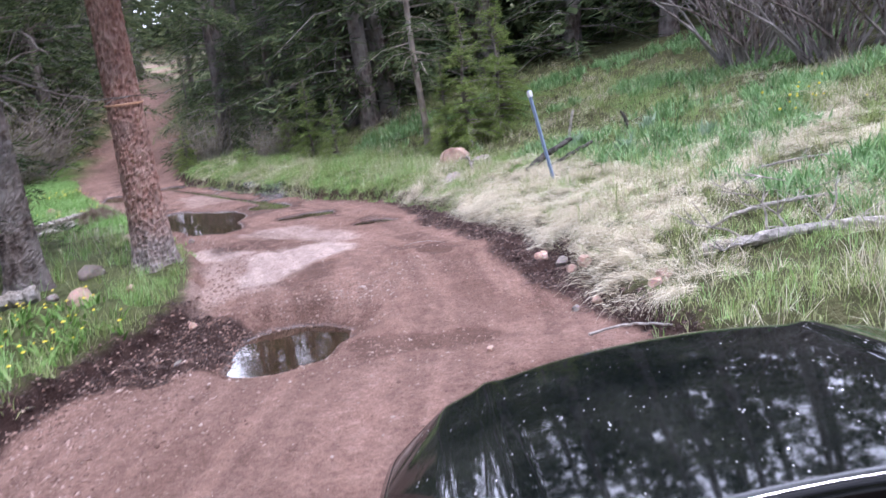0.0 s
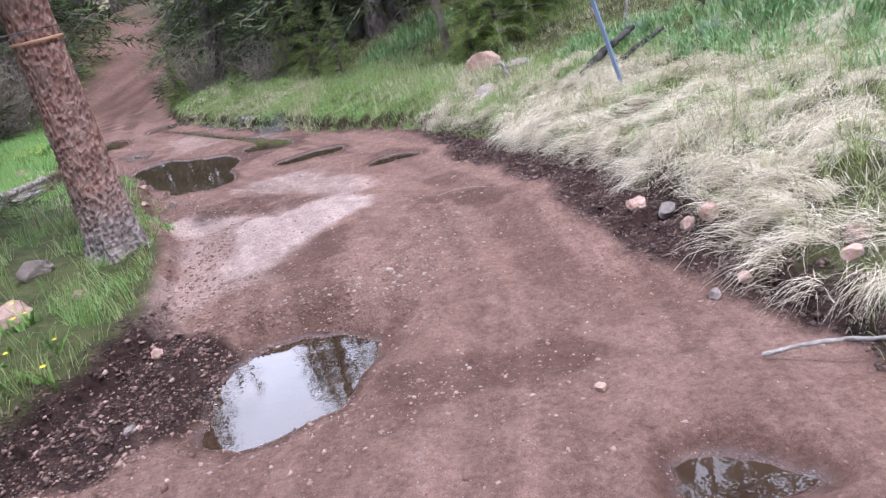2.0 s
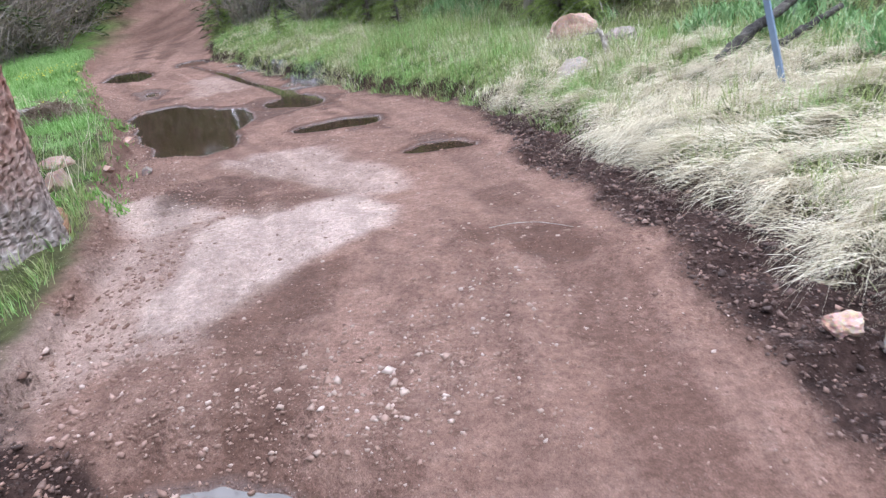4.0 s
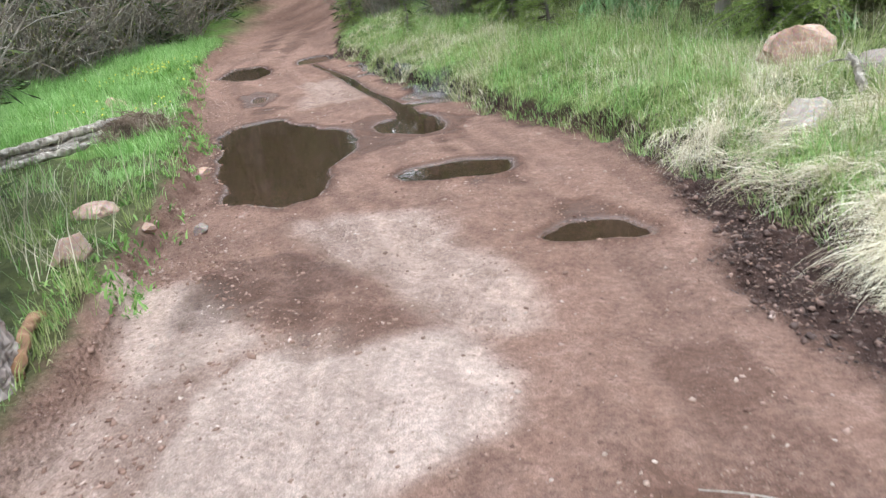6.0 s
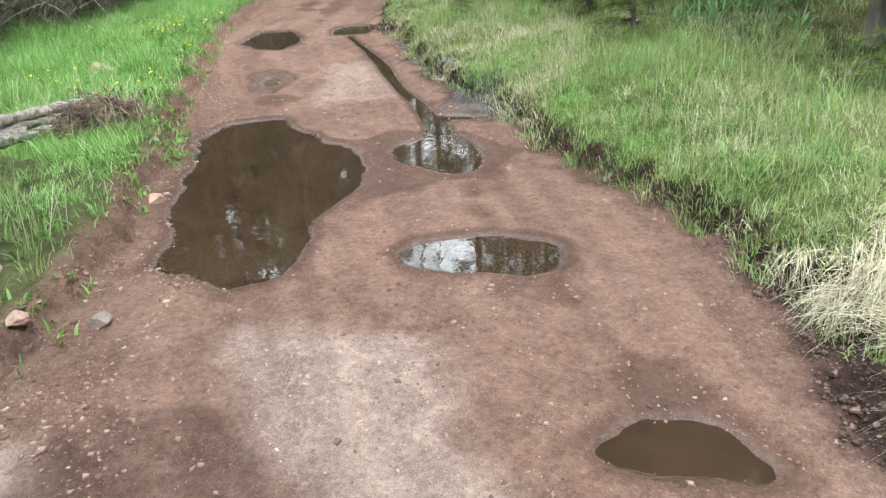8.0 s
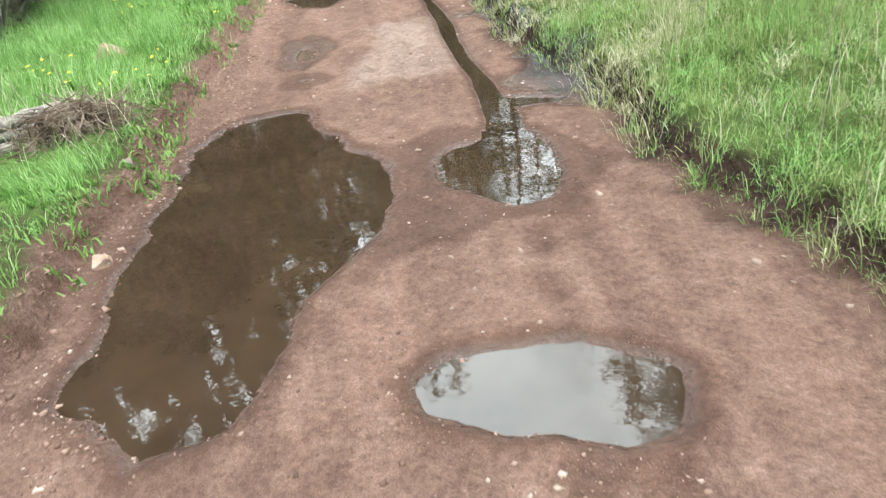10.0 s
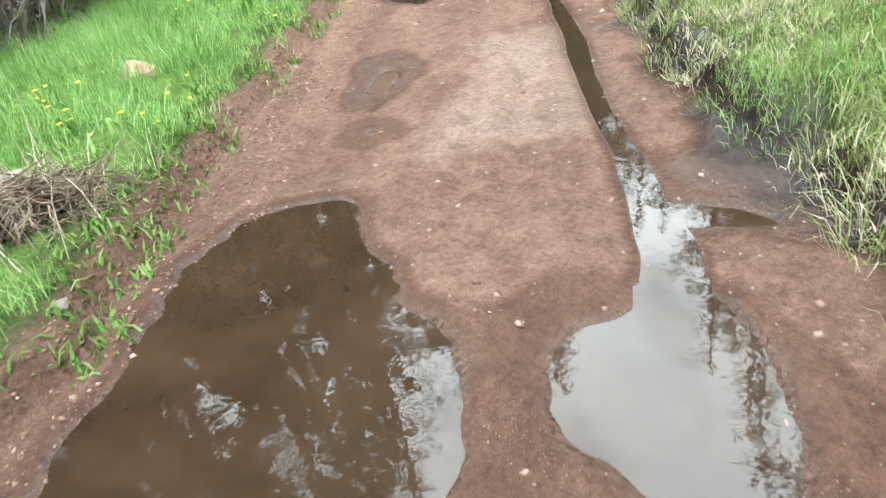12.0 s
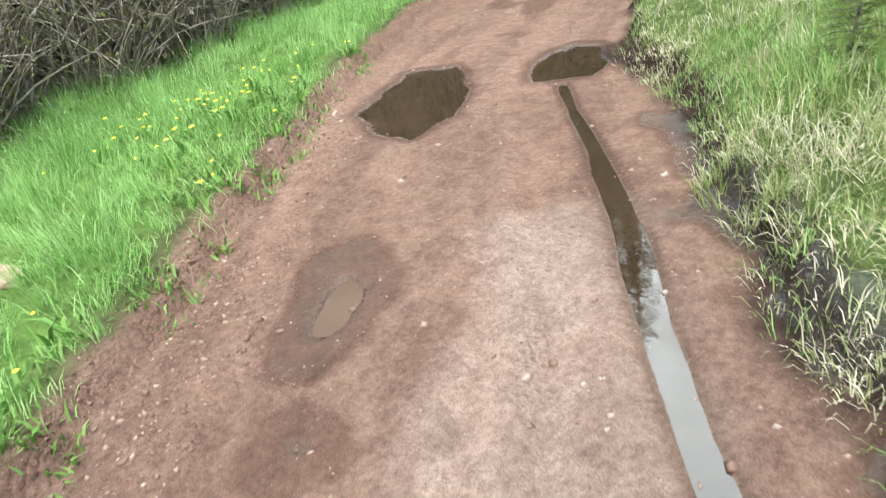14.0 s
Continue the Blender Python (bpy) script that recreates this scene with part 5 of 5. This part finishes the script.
    spots = [(-4.3 + rng.normal(0, 0.13), 12.15 + rng.normal(0, 0.2)) for _ in range(26)] + [(-3.8 + rng.normal(0, 0.2), 11.95 + rng.normal(0, 0.15)) for _ in range(16)] \
        + [(-7.5 + rng.normal(0, 0.1), 15.7 + rng.normal(0, 0.3)) for _ in range(14)] + [(-8.3 + rng.normal(0, 0.15), 15.0 + rng.normal(0, 0.15)) for _ in range(18)] \
        + [(-0.95 + rng.normal(0, 0.35), 6.0 + rng.normal(0, 0.22)) for _ in range(320)] + [(-0.8 + rng.normal(0, 0.5), 6.05 + rng.normal(0, 0.3)) for _ in range(1500)] + [(-0.35 + rng.normal(0, 0.25), 6.7 + rng.normal(0, 0.4)) for _ in range(700)] + [(-0.6 + rng.normal(0, 0.5), 4.6 + rng.normal(0, 0.25)) for _ in range(900)] + [(-1.9 + rng.normal(0, 0.25), 5.75 + rng.normal(0, 0.2)) for _ in range(30)]
    x, y, lat, out = scatter(rng, (-9.5, 1.9, 1.0, 18.0), 36000)
    k = (out < -0.02) & (land(x, y, True)[2] < 0.4) & (fbm(x, y, 0.9, 3, 99) > rng.uniform(-0.5, 0.45, len(x)))
    spots += list(zip(x[k], y[k]))
    x, y, lat, out = scatter(rng, (-4.0, 1.9, 3.0, 9.5), 500)
    k = (out > -0.6) & (out < 0.08)
    spots += list(zip(x[k], y[k]))
    pts = ground_points(np.array([s[0] for s in spots]), np.array([s[1] for s in spots]))
    base = bmesh.new()
    for q in ((0.5, 0, 0), (-0.5, 0, 0), (0, 0.5, 0), (0, -0.5, 0), (0.2, 0.2, 0.45), (-0.25, -0.1, 0.4), (0, 0, -0.3)):
        base.verts.new(q)
    bmesh.ops.convex_hull(base, input=base.verts[:])
    base.verts.index_update()
    bv = np.array([tuple(v.co) for v in base.verts])
    bf = np.array([[v.index for v in f.verts] for f in base.faces])
    base.free()
    n = len(pts)
    sz = np.clip(rng.gamma(1.1, 0.008, n) + 0.006, 0.006, 0.06)
    sz[:394] = np.clip(rng.gamma(2.0, 0.011, 394), 0.010, 0.06)
    sz[394:3524] = np.clip(rng.gamma(1.4, 0.008, 3130), 0.006, 0.035)
    sz = sz[:, None, None] * rng.uniform(0.55, 1.1, (n, 1, 3)) * np.array([1, 1, 0.6])
    rough = 1 + 0.22 * rng.normal(0, 1, (n, len(bv), 1))
    a = rng.uniform(0, 6.28, n)
    v = bv[None] * sz * rough
    c, s = np.cos(a)[:, None], np.sin(a)[:, None]
    v = np.stack([v[..., 0] * c - v[..., 1] * s, v[..., 0] * s + v[..., 1] * c, v[..., 2]], -1) + pts[:, None] + np.array([0, 0, 0.010])
    f = bf[None] + (np.arange(n) * len(bv))[:, None, None]
    tagged(new("pebbles", array_mesh("pebbles", v.reshape(-1, 3), f.reshape(-1, 3), PEBBLE)), "pale pink and grey pebbles strewn on the clay", "pebbles", kind="stuff")
    # clods of mud torn up by tyres, and crumbs of dry clay over the track
    x, y, lat, out = scatter(rng, (-4.4, 2.0, 3.6, 11.2), 110000)
    ch = land(x, y, True)[2]
    k = (ch > 0.45) & (out < 0.2)
    crumbs("mud_clods", x[k], y[k], np.clip(0.008 + rng.gamma(1.0, 0.009, int(k.sum())), 0.008, 0.05), bv, bf, CLOD, "dark lumps of churned wet mud", "mud", rng)
    x, y, lat, out = scatter(rng, (-4.0, 1.2, 2.6, 10.5), 50000)
    side = smooth((-lat - 0.5) / 0.9) * smooth((9.3 - y) / 1.0)
    k = (out < 0.06) & (land(x, y, True)[3] < 0.6) & (fbm(x, y, 0.5, 3, 121) + 0.6 * side > rng.uniform(-0.2, 0.65, len(x)))
    # paler crumbs that match the sunlight painted into the clay
    x2, y2, lat2, out2 = scatter(rng, (-2.8, -0.8, 6.0, 9.6), 9000)
    q = (land(x2, y2, True)[3] > 0.3) & (fbm(x2, y2, 0.4, 3, 123) > rng.uniform(-0.4, 0.5, len(x2)))
    crumbs("sand_crumbs", x2[q], y2[q], np.clip(0.003 + rng.gamma(1.1, 0.0045, int(q.sum())), 0.003, 0.025), bv, bf, SUNLIT_CRUMB, "loose clay crumbs in paler tones for the painted sunlight", "soil", rng)
    x3, y3, lat3, out3 = scatter(rng, (-8.6, -2.6, 8.6, 15.6), 60000)
    q = (lat3 < 0) & (out3 > -0.5) & (out3 < 0.12) & (fbm(x3, y3, 0.4, 3, 125) > rng.uniform(-0.4, 0.5, len(x3)))
    crumbs("earth_crumbs", x3[q], y3[q], np.clip(0.005 + rng.gamma(1.0, 0.008, int(q.sum())), 0.005, 0.045), bv, bf, CRUMB, "crumbled earth along the foot of the grassy bank", "soil", rng)
    crumbs("clay_crumbs", x[k], y[k], np.clip(0.004 + rng.gamma(1.1, 0.005 + 0.006 * side[k]), 0.004, 0.05), bv, bf, CRUMB, "loose crumbs of dry red-brown clay", "soil", rng)


def crumbs(name, x, y, size, bv, bf, mat, words, category, rng):
    """Small broken lumps, each turned and shaped by chance."""
    n = len(x)
    v = bv[None] * size[:, None, None] * rng.uniform(0.6, 1.2, (n, 1, 3)) * np.array([1, 1, 0.7]) * (1 + 0.25 * rng.normal(0, 1, (n, len(bv), 1)))
    a = rng.uniform(0, 6.28, n)
    c, s = np.cos(a)[:, None], np.sin(a)[:, None]
    v = np.stack([v[..., 0] * c - v[..., 1] * s, v[..., 0] * s + v[..., 1] * c, v[..., 2]], -1) + ground_points(x, y)[:, None] + np.array([0, 0, 0.01])
    f = bf[None] + (np.arange(n) * len(bv))[:, None, None]
    tagged(new(name, array_mesh(name, v.reshape(-1, 3), f.reshape(-1, 3), mat)), words, category, kind="stuff")


def log(name, a, b, r, mat, words, group="", bend=0.03, limbs=(), seed=1):
    """A lying log from a to b with an uneven surface, cut ends and stubs of limbs."""
    a, b = Vector(a), Vector(b)
    ob = thing(name, Matrix.Translation(a), words, "log", group)
    rng = random.Random(seed)
    bm = bmesh.new()
    n = 26
    pts, rad = [], []
    for i in range(n + 1):
        t = i / n
        pts.append((b - a) * t + Vector((0, 0, bend * math.sin(math.pi * t))) + Vector((rng.uniform(-1, 1), rng.uniform(-1, 1), rng.uniform(-1, 1))) * r * 0.16 + Vector((0, 0, r * 0.35 * math.sin(5 * t + seed))))
        rad.append(r * (1 - 0.35 * t) * rng.uniform(0.88, 1.1))
    tube(bm, pts, rad, 14)
    for v in bm.verts:
        v.co += Vector((noise.noise(v.co * 22), noise.noise(v.co * 22 + Vector((7, 3, 1))), noise.noise(v.co * 22 - Vector((5, 2, 9))))) * 0.3 * r
    part("trunk", bm, mat, ob)
    for t, d, L in limbs:
        bm = bmesh.new()
        p = (b - a) * t
        d = Vector(d).normalized()
        q = [p]
        for k in range(5):
            d = (d + Vector((rng.uniform(-0.5, 0.5), rng.uniform(-0.5, 0.5), rng.uniform(-0.45, 0.3)))).normalized()
            q.append(q[-1] + d * L / 5)
        tube(bm, q, [r * 0.26 * (1 - 0.16 * k) for k in range(6)], 7)
        for k in range(6):
            s = q[rng.randint(1, 5)]
            e = s + Vector((rng.uniform(-1, 1), rng.uniform(-1, 1), rng.uniform(-0.2, 0.8))).normalized() * L * rng.uniform(0.2, 0.45)
            tube(bm, [s, s.lerp(e, 0.5), e], [r * 0.16, r * 0.12, r * 0.05], 5)
        part("limb", bm, mat, ob, kind="stuff")
    return ob


def build_wood():
    z = lambda x, y, h: tuple(at(x, y) + Vector((0, 0, h)))  # noqa: E731
    g = "cut logs stacked in the grass"
    for k, (x0, y0, h0, x1, y1, h1, r) in enumerate([(-6.2, 11.25, 0.13, -6.62, 9.5, 0.12, 0.045), (-6.26, 11.0, 0.08, -6.72, 9.4, 0.07, 0.046), (-6.1, 10.85, 0.03, -6.5, 9.25, 0.03, 0.044),
                                                   (-6.42, 11.2, 0.05, -6.9, 9.6, 0.04, 0.046), (-6.28, 10.75, 0.03, -6.75, 9.3, 0.03, 0.042)]):
        log("log", z(x0, y0, h0), z(x1, y1, h1), r, LOGWOOD, "pale weathered log in a low pile", g, seed=2 + k)
    rng = random.Random(51)
    bm = bmesh.new()
    for _ in range(1100):
        x, y = -5.93 + rng.gauss(0, 0.10), 11.15 + rng.gauss(0, 0.17)
        p = at(x, y) + Vector((0, 0, rng.uniform(0.0, 0.2) * math.exp(-((x + 5.93) ** 2 + (y - 11.15) ** 2) / 0.18)))
        d = Vector((rng.uniform(-1, 1), rng.uniform(-1, 1), rng.uniform(-0.6, 0.35))).normalized()
        q = [p]
        for k in range(3):
            d = (d + Vector((rng.uniform(-0.4, 0.4), rng.uniform(-0.4, 0.4), rng.uniform(-0.4, 0.2)))).normalized()
            q.append(q[-1] + d * rng.uniform(0.03, 0.10))
        w = rng.uniform(0.002, 0.006)
        tube(bm, q, [w, w * 0.8, w * 0.6, w * 0.3], 4)
    tagged(part("brush_pile", bm, BRUSH), "tangle of dry brown twigs heaped at the log ends", "brush", kind="stuff")
    log("fallen_log", z(2.15, 5.3, 0.03), z(3.7, 4.95, 0.0), 0.05, DEADWOOD, "grey fallen log with bare forked limbs on the slope", limbs=[(0.1, (-0.9, 0.5, 0.1), 0.4), (0.25, (-0.9, 0.5, 0.15), 0.6), (0.3, (-0.4, 0.5, 0.4), 0.5), (0.42, (-0.5, 0.6, 0.3), 0.6), (0.2, (-0.3, -0.7, 0.0), 0.4), (0.5, (0.1, 0.4, 0.6), 0.5), (0.65, (0.4, 0.5, 0.4), 0.5)], seed=5)
    log("fallen_branch", z(2.35, 5.85, 0.04), z(3.3, 5.65, 0.08), 0.022, DEADWOOD, "bleached fallen branch on dry grass", limbs=[(0.1, (-0.9, 0.3, 0.3), 0.4), (0.4, (-0.3, 0.5, 0.6), 0.7), (0.55, (0.5, -0.3, 0.6), 0.5), (0.7, (0.2, 0.6, 0.5), 0.6)], seed=6)
    log("fallen_branch", z(3.0, 7.1, 0.03), z(3.8, 6.6, 0.08), 0.016, DEADWOOD, "thin bleached branch lying on the slope", limbs=[(0.3, (-0.3, 0.5, 0.7), 0.6), (0.6, (0.4, 0.3, 0.8), 0.6)], seed=16)
    log("charred_log", z(1.1, 9.5, 0.03), z(1.8, 10.3, 0.26), 0.05, CHARRED, "half-burnt black log behind the leaning stake", seed=7)
    log("charred_log", z(1.45, 9.5, 0.03), z(2.05, 9.95, 0.2), 0.035, CHARRED, "half-burnt black branch behind the leaning stake", seed=8)
    log("rotten_root", z(-3.3, 7.75, 0.03), z(-2.88, 7.3, 0.02), 0.034, ROTTEN, "rotten orange-brown root beside the trunk", seed=18)
    log("root_stub", z(0.36, 10.72, 0.02), z(0.28, 10.83, 0.2), 0.03, DEADWOOD, "bleached forked root stub in the grass", limbs=[(0.8, (0.8, -0.5, -0.3), 0.3), (0.9, (-0.8, 0.2, 0.1), 0.22)], seed=9)
    log("stump", z(1.9, 11.4, 0.0), z(2.02, 11.5, 0.4), 0.028, DEADWOOD, "pale broken snag on the slope", seed=10)
    log("stump", z(2.7, 10.6, 0.0), z(2.6, 10.65, 0.3), 0.03, CHARRED, "dark broken snag on the slope", seed=11)
    log("stick", z(1.14, 4.52, 0.03), z(1.66, 4.3, 0.03), 0.011, DEADWOOD, "pale stick lying across the muddy edge", seed=12)
    log("stick", z(-0.42, 7.42, 0.012), z(0.03, 7.36, 0.01), 0.0025, DEADWOOD, "thin dry twig on the clay", seed=13)
    log("log", z(-3.9, 6.3, 0.05), z(-5.3, 5.7, 0.05), 0.09, DEADWOOD, "pale fallen log among the trees", seed=15)
    # leaning stake
    foot, top = at(1.4, 8.78) + Vector((0, 0, -0.1)), Vector((1.17, 9.14, 1.6))
    top.z = foot.z + 1.25
    d = (top - foot)
    st = thing("stake", Matrix.Translation(foot) @ d.to_track_quat("Z", "X").to_matrix().to_4x4(), "leaning blue-grey metal stake with a white top", "stake")
    bm = bmesh.new()
    rounded_box(bm, (0.05, 0.008, d.length), (0, 0, d.length / 2), 0.002)
    part("flange", bm, STAKE, st)
    bm = bmesh.new()
    rounded_box(bm, (0.008, 0.03, d.length), (0, 0.018, d.length / 2), 0.002)
    part("web", bm, STAKE, st)
    bm = bmesh.new()
    rounded_box(bm, (0.056, 0.046, 0.08), (0, 0.012, d.length - 0.05), 0.004)
    part("cap", bm, CAP, st, "white painted top")


def make_pebble():
    m, n, l, b = material("mixed_pebbles", 0.8, 0.35)
    g = n.new("ShaderNodeNewGeometry")
    l.new(ramp(n, l, g.outputs["Random Per Island"], [(0.0, (0.17, 0.105, 0.08)), (0.45, (0.27, 0.175, 0.135)), (0.82, (0.36, 0.27, 0.22)), (1.0, (0.46, 0.37, 0.32))]), b.inputs["Base Color"])
    return m


def make_clod():
    m, n, l, b = material("wet_mud_clods", 0.55, 0.4)
    g = n.new("ShaderNodeNewGeometry")
    l.new(ramp(n, l, g.outputs["Random Per Island"], [(0.0, (0.038, 0.022, 0.0175)), (0.6, (0.095, 0.056, 0.045)), (1.0, (0.20, 0.127, 0.10))]), b.inputs["Base Color"])
    bump(n, l, tex(n, l, "noise", 60.0, 4, 0.6, g.outputs["Position"]).outputs["Fac"], 0.6, 0.01, b)
    return m


def make_crumb(name, stops):
    m, n, l, b = material(name, 0.85, 0.2)
    g = n.new("ShaderNodeNewGeometry")
    l.new(ramp(n, l, g.outputs["Random Per Island"], stops), b.inputs["Base Color"])
    return m


PEBBLE, CLOD = make_pebble(), make_clod()
CRUMB = make_crumb("dry_clay_crumbs", [(0.0, (0.14, 0.083, 0.064)), (0.5, (0.25, 0.158, 0.123)), (0.9, (0.36, 0.245, 0.20)), (1.0, (0.48, 0.37, 0.32))])
# crumb tones lifted to go with the painted sunlight
SUNLIT_CRUMB = make_crumb("clay_crumbs_painted_sunlit", [(0.0, (0.28, 0.19, 0.15)), (0.5, (0.43, 0.32, 0.27)), (1.0, (0.62, 0.50, 0.44))])


# ---- the front of the car ----
def hood_height(u, v):
    """Crown of the bonnet: u across (-1..1), v from the windscreen (0) to the nose (1)."""
    z = 0.035 * (1 - u * u) - 0.075 * v ** 2 - 0.05 * max(0.0, abs(u) - 0.78) / 0.22 * 1.2
    z += 0.012 * math.exp(-((abs(u) - 0.62) / 0.04) ** 2)
    return z - 0.10 * max(0.0, v - 0.86) ** 2 / 0.0196


def build_car(m):
    car = thing("car", m, "black car with a dusty glossy bonnet on the track", "car")
    W, L0, L1 = 0.80, 0.0, 1.08
    bm = bmesh.new()
    nu, nv = 64, 44
    grid = []
    for j in range(nv + 1):
        v = j / nv
        row = []
        for i in range(nu + 1):
            u = -1 + 2 * i / nu
            back = 0.13 * u * u
            nose = L1 - 0.30 * abs(u) ** 2.6
            y = (L0 - back) * (1 - v) + nose * v
            x = W * u * (1 - 0.05 * v ** 3)
            row.append(bm.verts.new((x, y, 1.0 + hood_height(u, v))))
        grid.append(row)
    for j in range(nv):
        for i in range(nu):
            bm.faces.new((grid[j][i], grid[j][i + 1], grid[j + 1][i + 1], grid[j + 1][i])).smooth = True
    edge = [v for v in bm.verts if v.is_boundary]
    made = bmesh.ops.extrude_edge_only(bm, edges=[e for e in bm.edges if e.is_boundary])["geom"]
    for v in (q for q in made if isinstance(q, bmesh.types.BMVert)):
        v.co.z -= 0.03
    hood = part("hood", bm, PAINT, car, "dusty glossy black bonnet")
    # fenders, nose and skirts under the bonnet
    for s in (-1, 1):
        bm = bmesh.new()
        rows = []
        for j in range(13):
            v = j / 12
            y = -0.13 + (L1 - 0.30 + 0.13) * v
            x = W * (1 - 0.05 * v ** 3)
            top = 1.0 + hood_height(1.0, v) - 0.035
            arch = 0.36 + 0.33 * max(0.0, 1 - ((v - 0.5) / 0.4) ** 2) ** 0.5
            rows.append([bm.verts.new((s * (x + o), y, h)) for o, h in ((0.0, top), (0.035, top - 0.05), (0.055, top - 0.2), (0.05, arch))])
        for a, b in zip(rows, rows[1:]):
            for k in range(3):
                bm.faces.new((a[k], b[k], b[k + 1], a[k + 1])).smooth = True
        bmesh.ops.recalc_face_normals(bm, faces=bm.faces[:])
        part("fender", bm, PAINT, car)
        bm = bmesh.new()
        bmesh.ops.create_cone(bm, cap_ends=True, segments=36, radius1=0.34, radius2=0.34, depth=0.2, matrix=Matrix.Translation((s * (W - 0.09), 0.33, 0.34)) @ Matrix.Rotation(math.pi / 2, 4, "Y"))
        bmesh.ops.bevel(bm, geom=[e for e in bm.edges if e.calc_face_angle(0) > 1], offset=0.03, segments=3, affect="EDGES")
        wheel = part("wheel", bm, RUBBER, car, "muddy black tyre")
        bm = bmesh.new()
        bmesh.ops.create_cone(bm, cap_ends=True, segments=24, radius1=0.2, radius2=0.16, depth=0.05, matrix=Matrix.Translation((s * (W + 0.03), 0.33, 0.34)) @ Matrix.Rotation(s * math.pi / 2, 4, "Y"))
        part("rim", bm, STEEL, wheel)
    bm = bmesh.new()
    rows = []
    for i in range(25):
        u = -1 + i / 12
        y = L1 - 0.30 * abs(u) ** 2.6
        x = W * u * 0.95
        top = 1.0 + hood_height(u, 1.0) - 0.035
        rows.append([bm.verts.new((x, y + o, h)) for o, h in ((0.0, top), (0.03, top - 0.1), (0.07, 0.62), (0.1, 0.5), (0.05, 0.3))])
    for a, b in zip(rows, rows[1:]):
        for k in range(4):
            bm.faces.new((a[k], a[k + 1], b[k + 1], b[k])).smooth = True
    bmesh.ops.recalc_face_normals(bm, faces=bm.faces[:])
    part("bumper", bm, BLACK_TRIM, car)
    # cowl between bonnet and windscreen
    bm = bmesh.new()
    rows = []
    for i in range(33):
        u = -1 + i / 16
        yb = -0.13 * u * u
        rows.append([bm.verts.new((W * u, yb + o, h + 0.02 * (1 - u * u))) for o, h in ((0.0, 0.955), (-0.05, 0.93), (-0.09, 0.945), (-0.17, 0.96), (-0.18, 0.9))])
    for a, b in zip(rows, rows[1:]):
        for k in range(4):
            bm.faces.new((a[k], a[k + 1], b[k + 1], b[k])).smooth = True
    bmesh.ops.recalc_face_normals(bm, faces=bm.faces[:])
    part("cowl", bm, GREY_PLASTIC, car, "worn grey plastic cowl")
    bm = bmesh.new()
    tube(bm, [(W * u, 0.004 - 0.13 * u * u, 0.99 + hood_height(u, 0)) for u in np.linspace(-1, 1, 33)], [0.008] * 33, 8)
    part("hood_seal", bm, BLACK_TRIM, car, "black rubber seal")
    for x0, x1 in ((-0.55, 0.12), (0.1, 0.7)):
        bm = bmesh.new()
        tube(bm, [(x0, -0.15, 0.975), (x0 + 0.2, -0.12, 0.985), (x1 - 0.15, -0.115, 0.99), (x1, -0.12, 0.99)], [0.014, 0.011, 0.008, 0.006], 8)
        rounded_box(bm, (0.07, 0.05, 0.035), (x0, -0.15, 0.972), 0.008)
        wiper = part("wiper_arm", bm, BLACK_TRIM, car, "black wiper arm")
        bm = bmesh.new()
        tube(bm, [(x0 + 0.12, -0.15, 0.985), (x1 - 0.05, -0.145, 0.995), (x1 + 0.1, -0.15, 0.99)], [0.007, 0.008, 0.005], 6)
        part("blade", bm, RUBBER, wiper, "rubber wiper blade")
    bm = bmesh.new()
    rounded_box(bm, (2 * W - 0.1, 0.03, 0.62), (0, -0.2, 0.6), 0.01)
    part("firewall", bm, BLACK_TRIM, car)


build_stones()
build_wood()
big_trunk(-3.1, 7.2, (0.0, 0.0), 0.185, "tall conifer with flaky red-brown bark and orange tape", True)
big_trunk(-4.3, 6.8, (-0.01, 0.0), 0.17, "tall dark conifer with bare dead lower branches")
plant_trees()
build_willows()
build_herbs()
build_straw()
build_grass()
build_car(CAR)
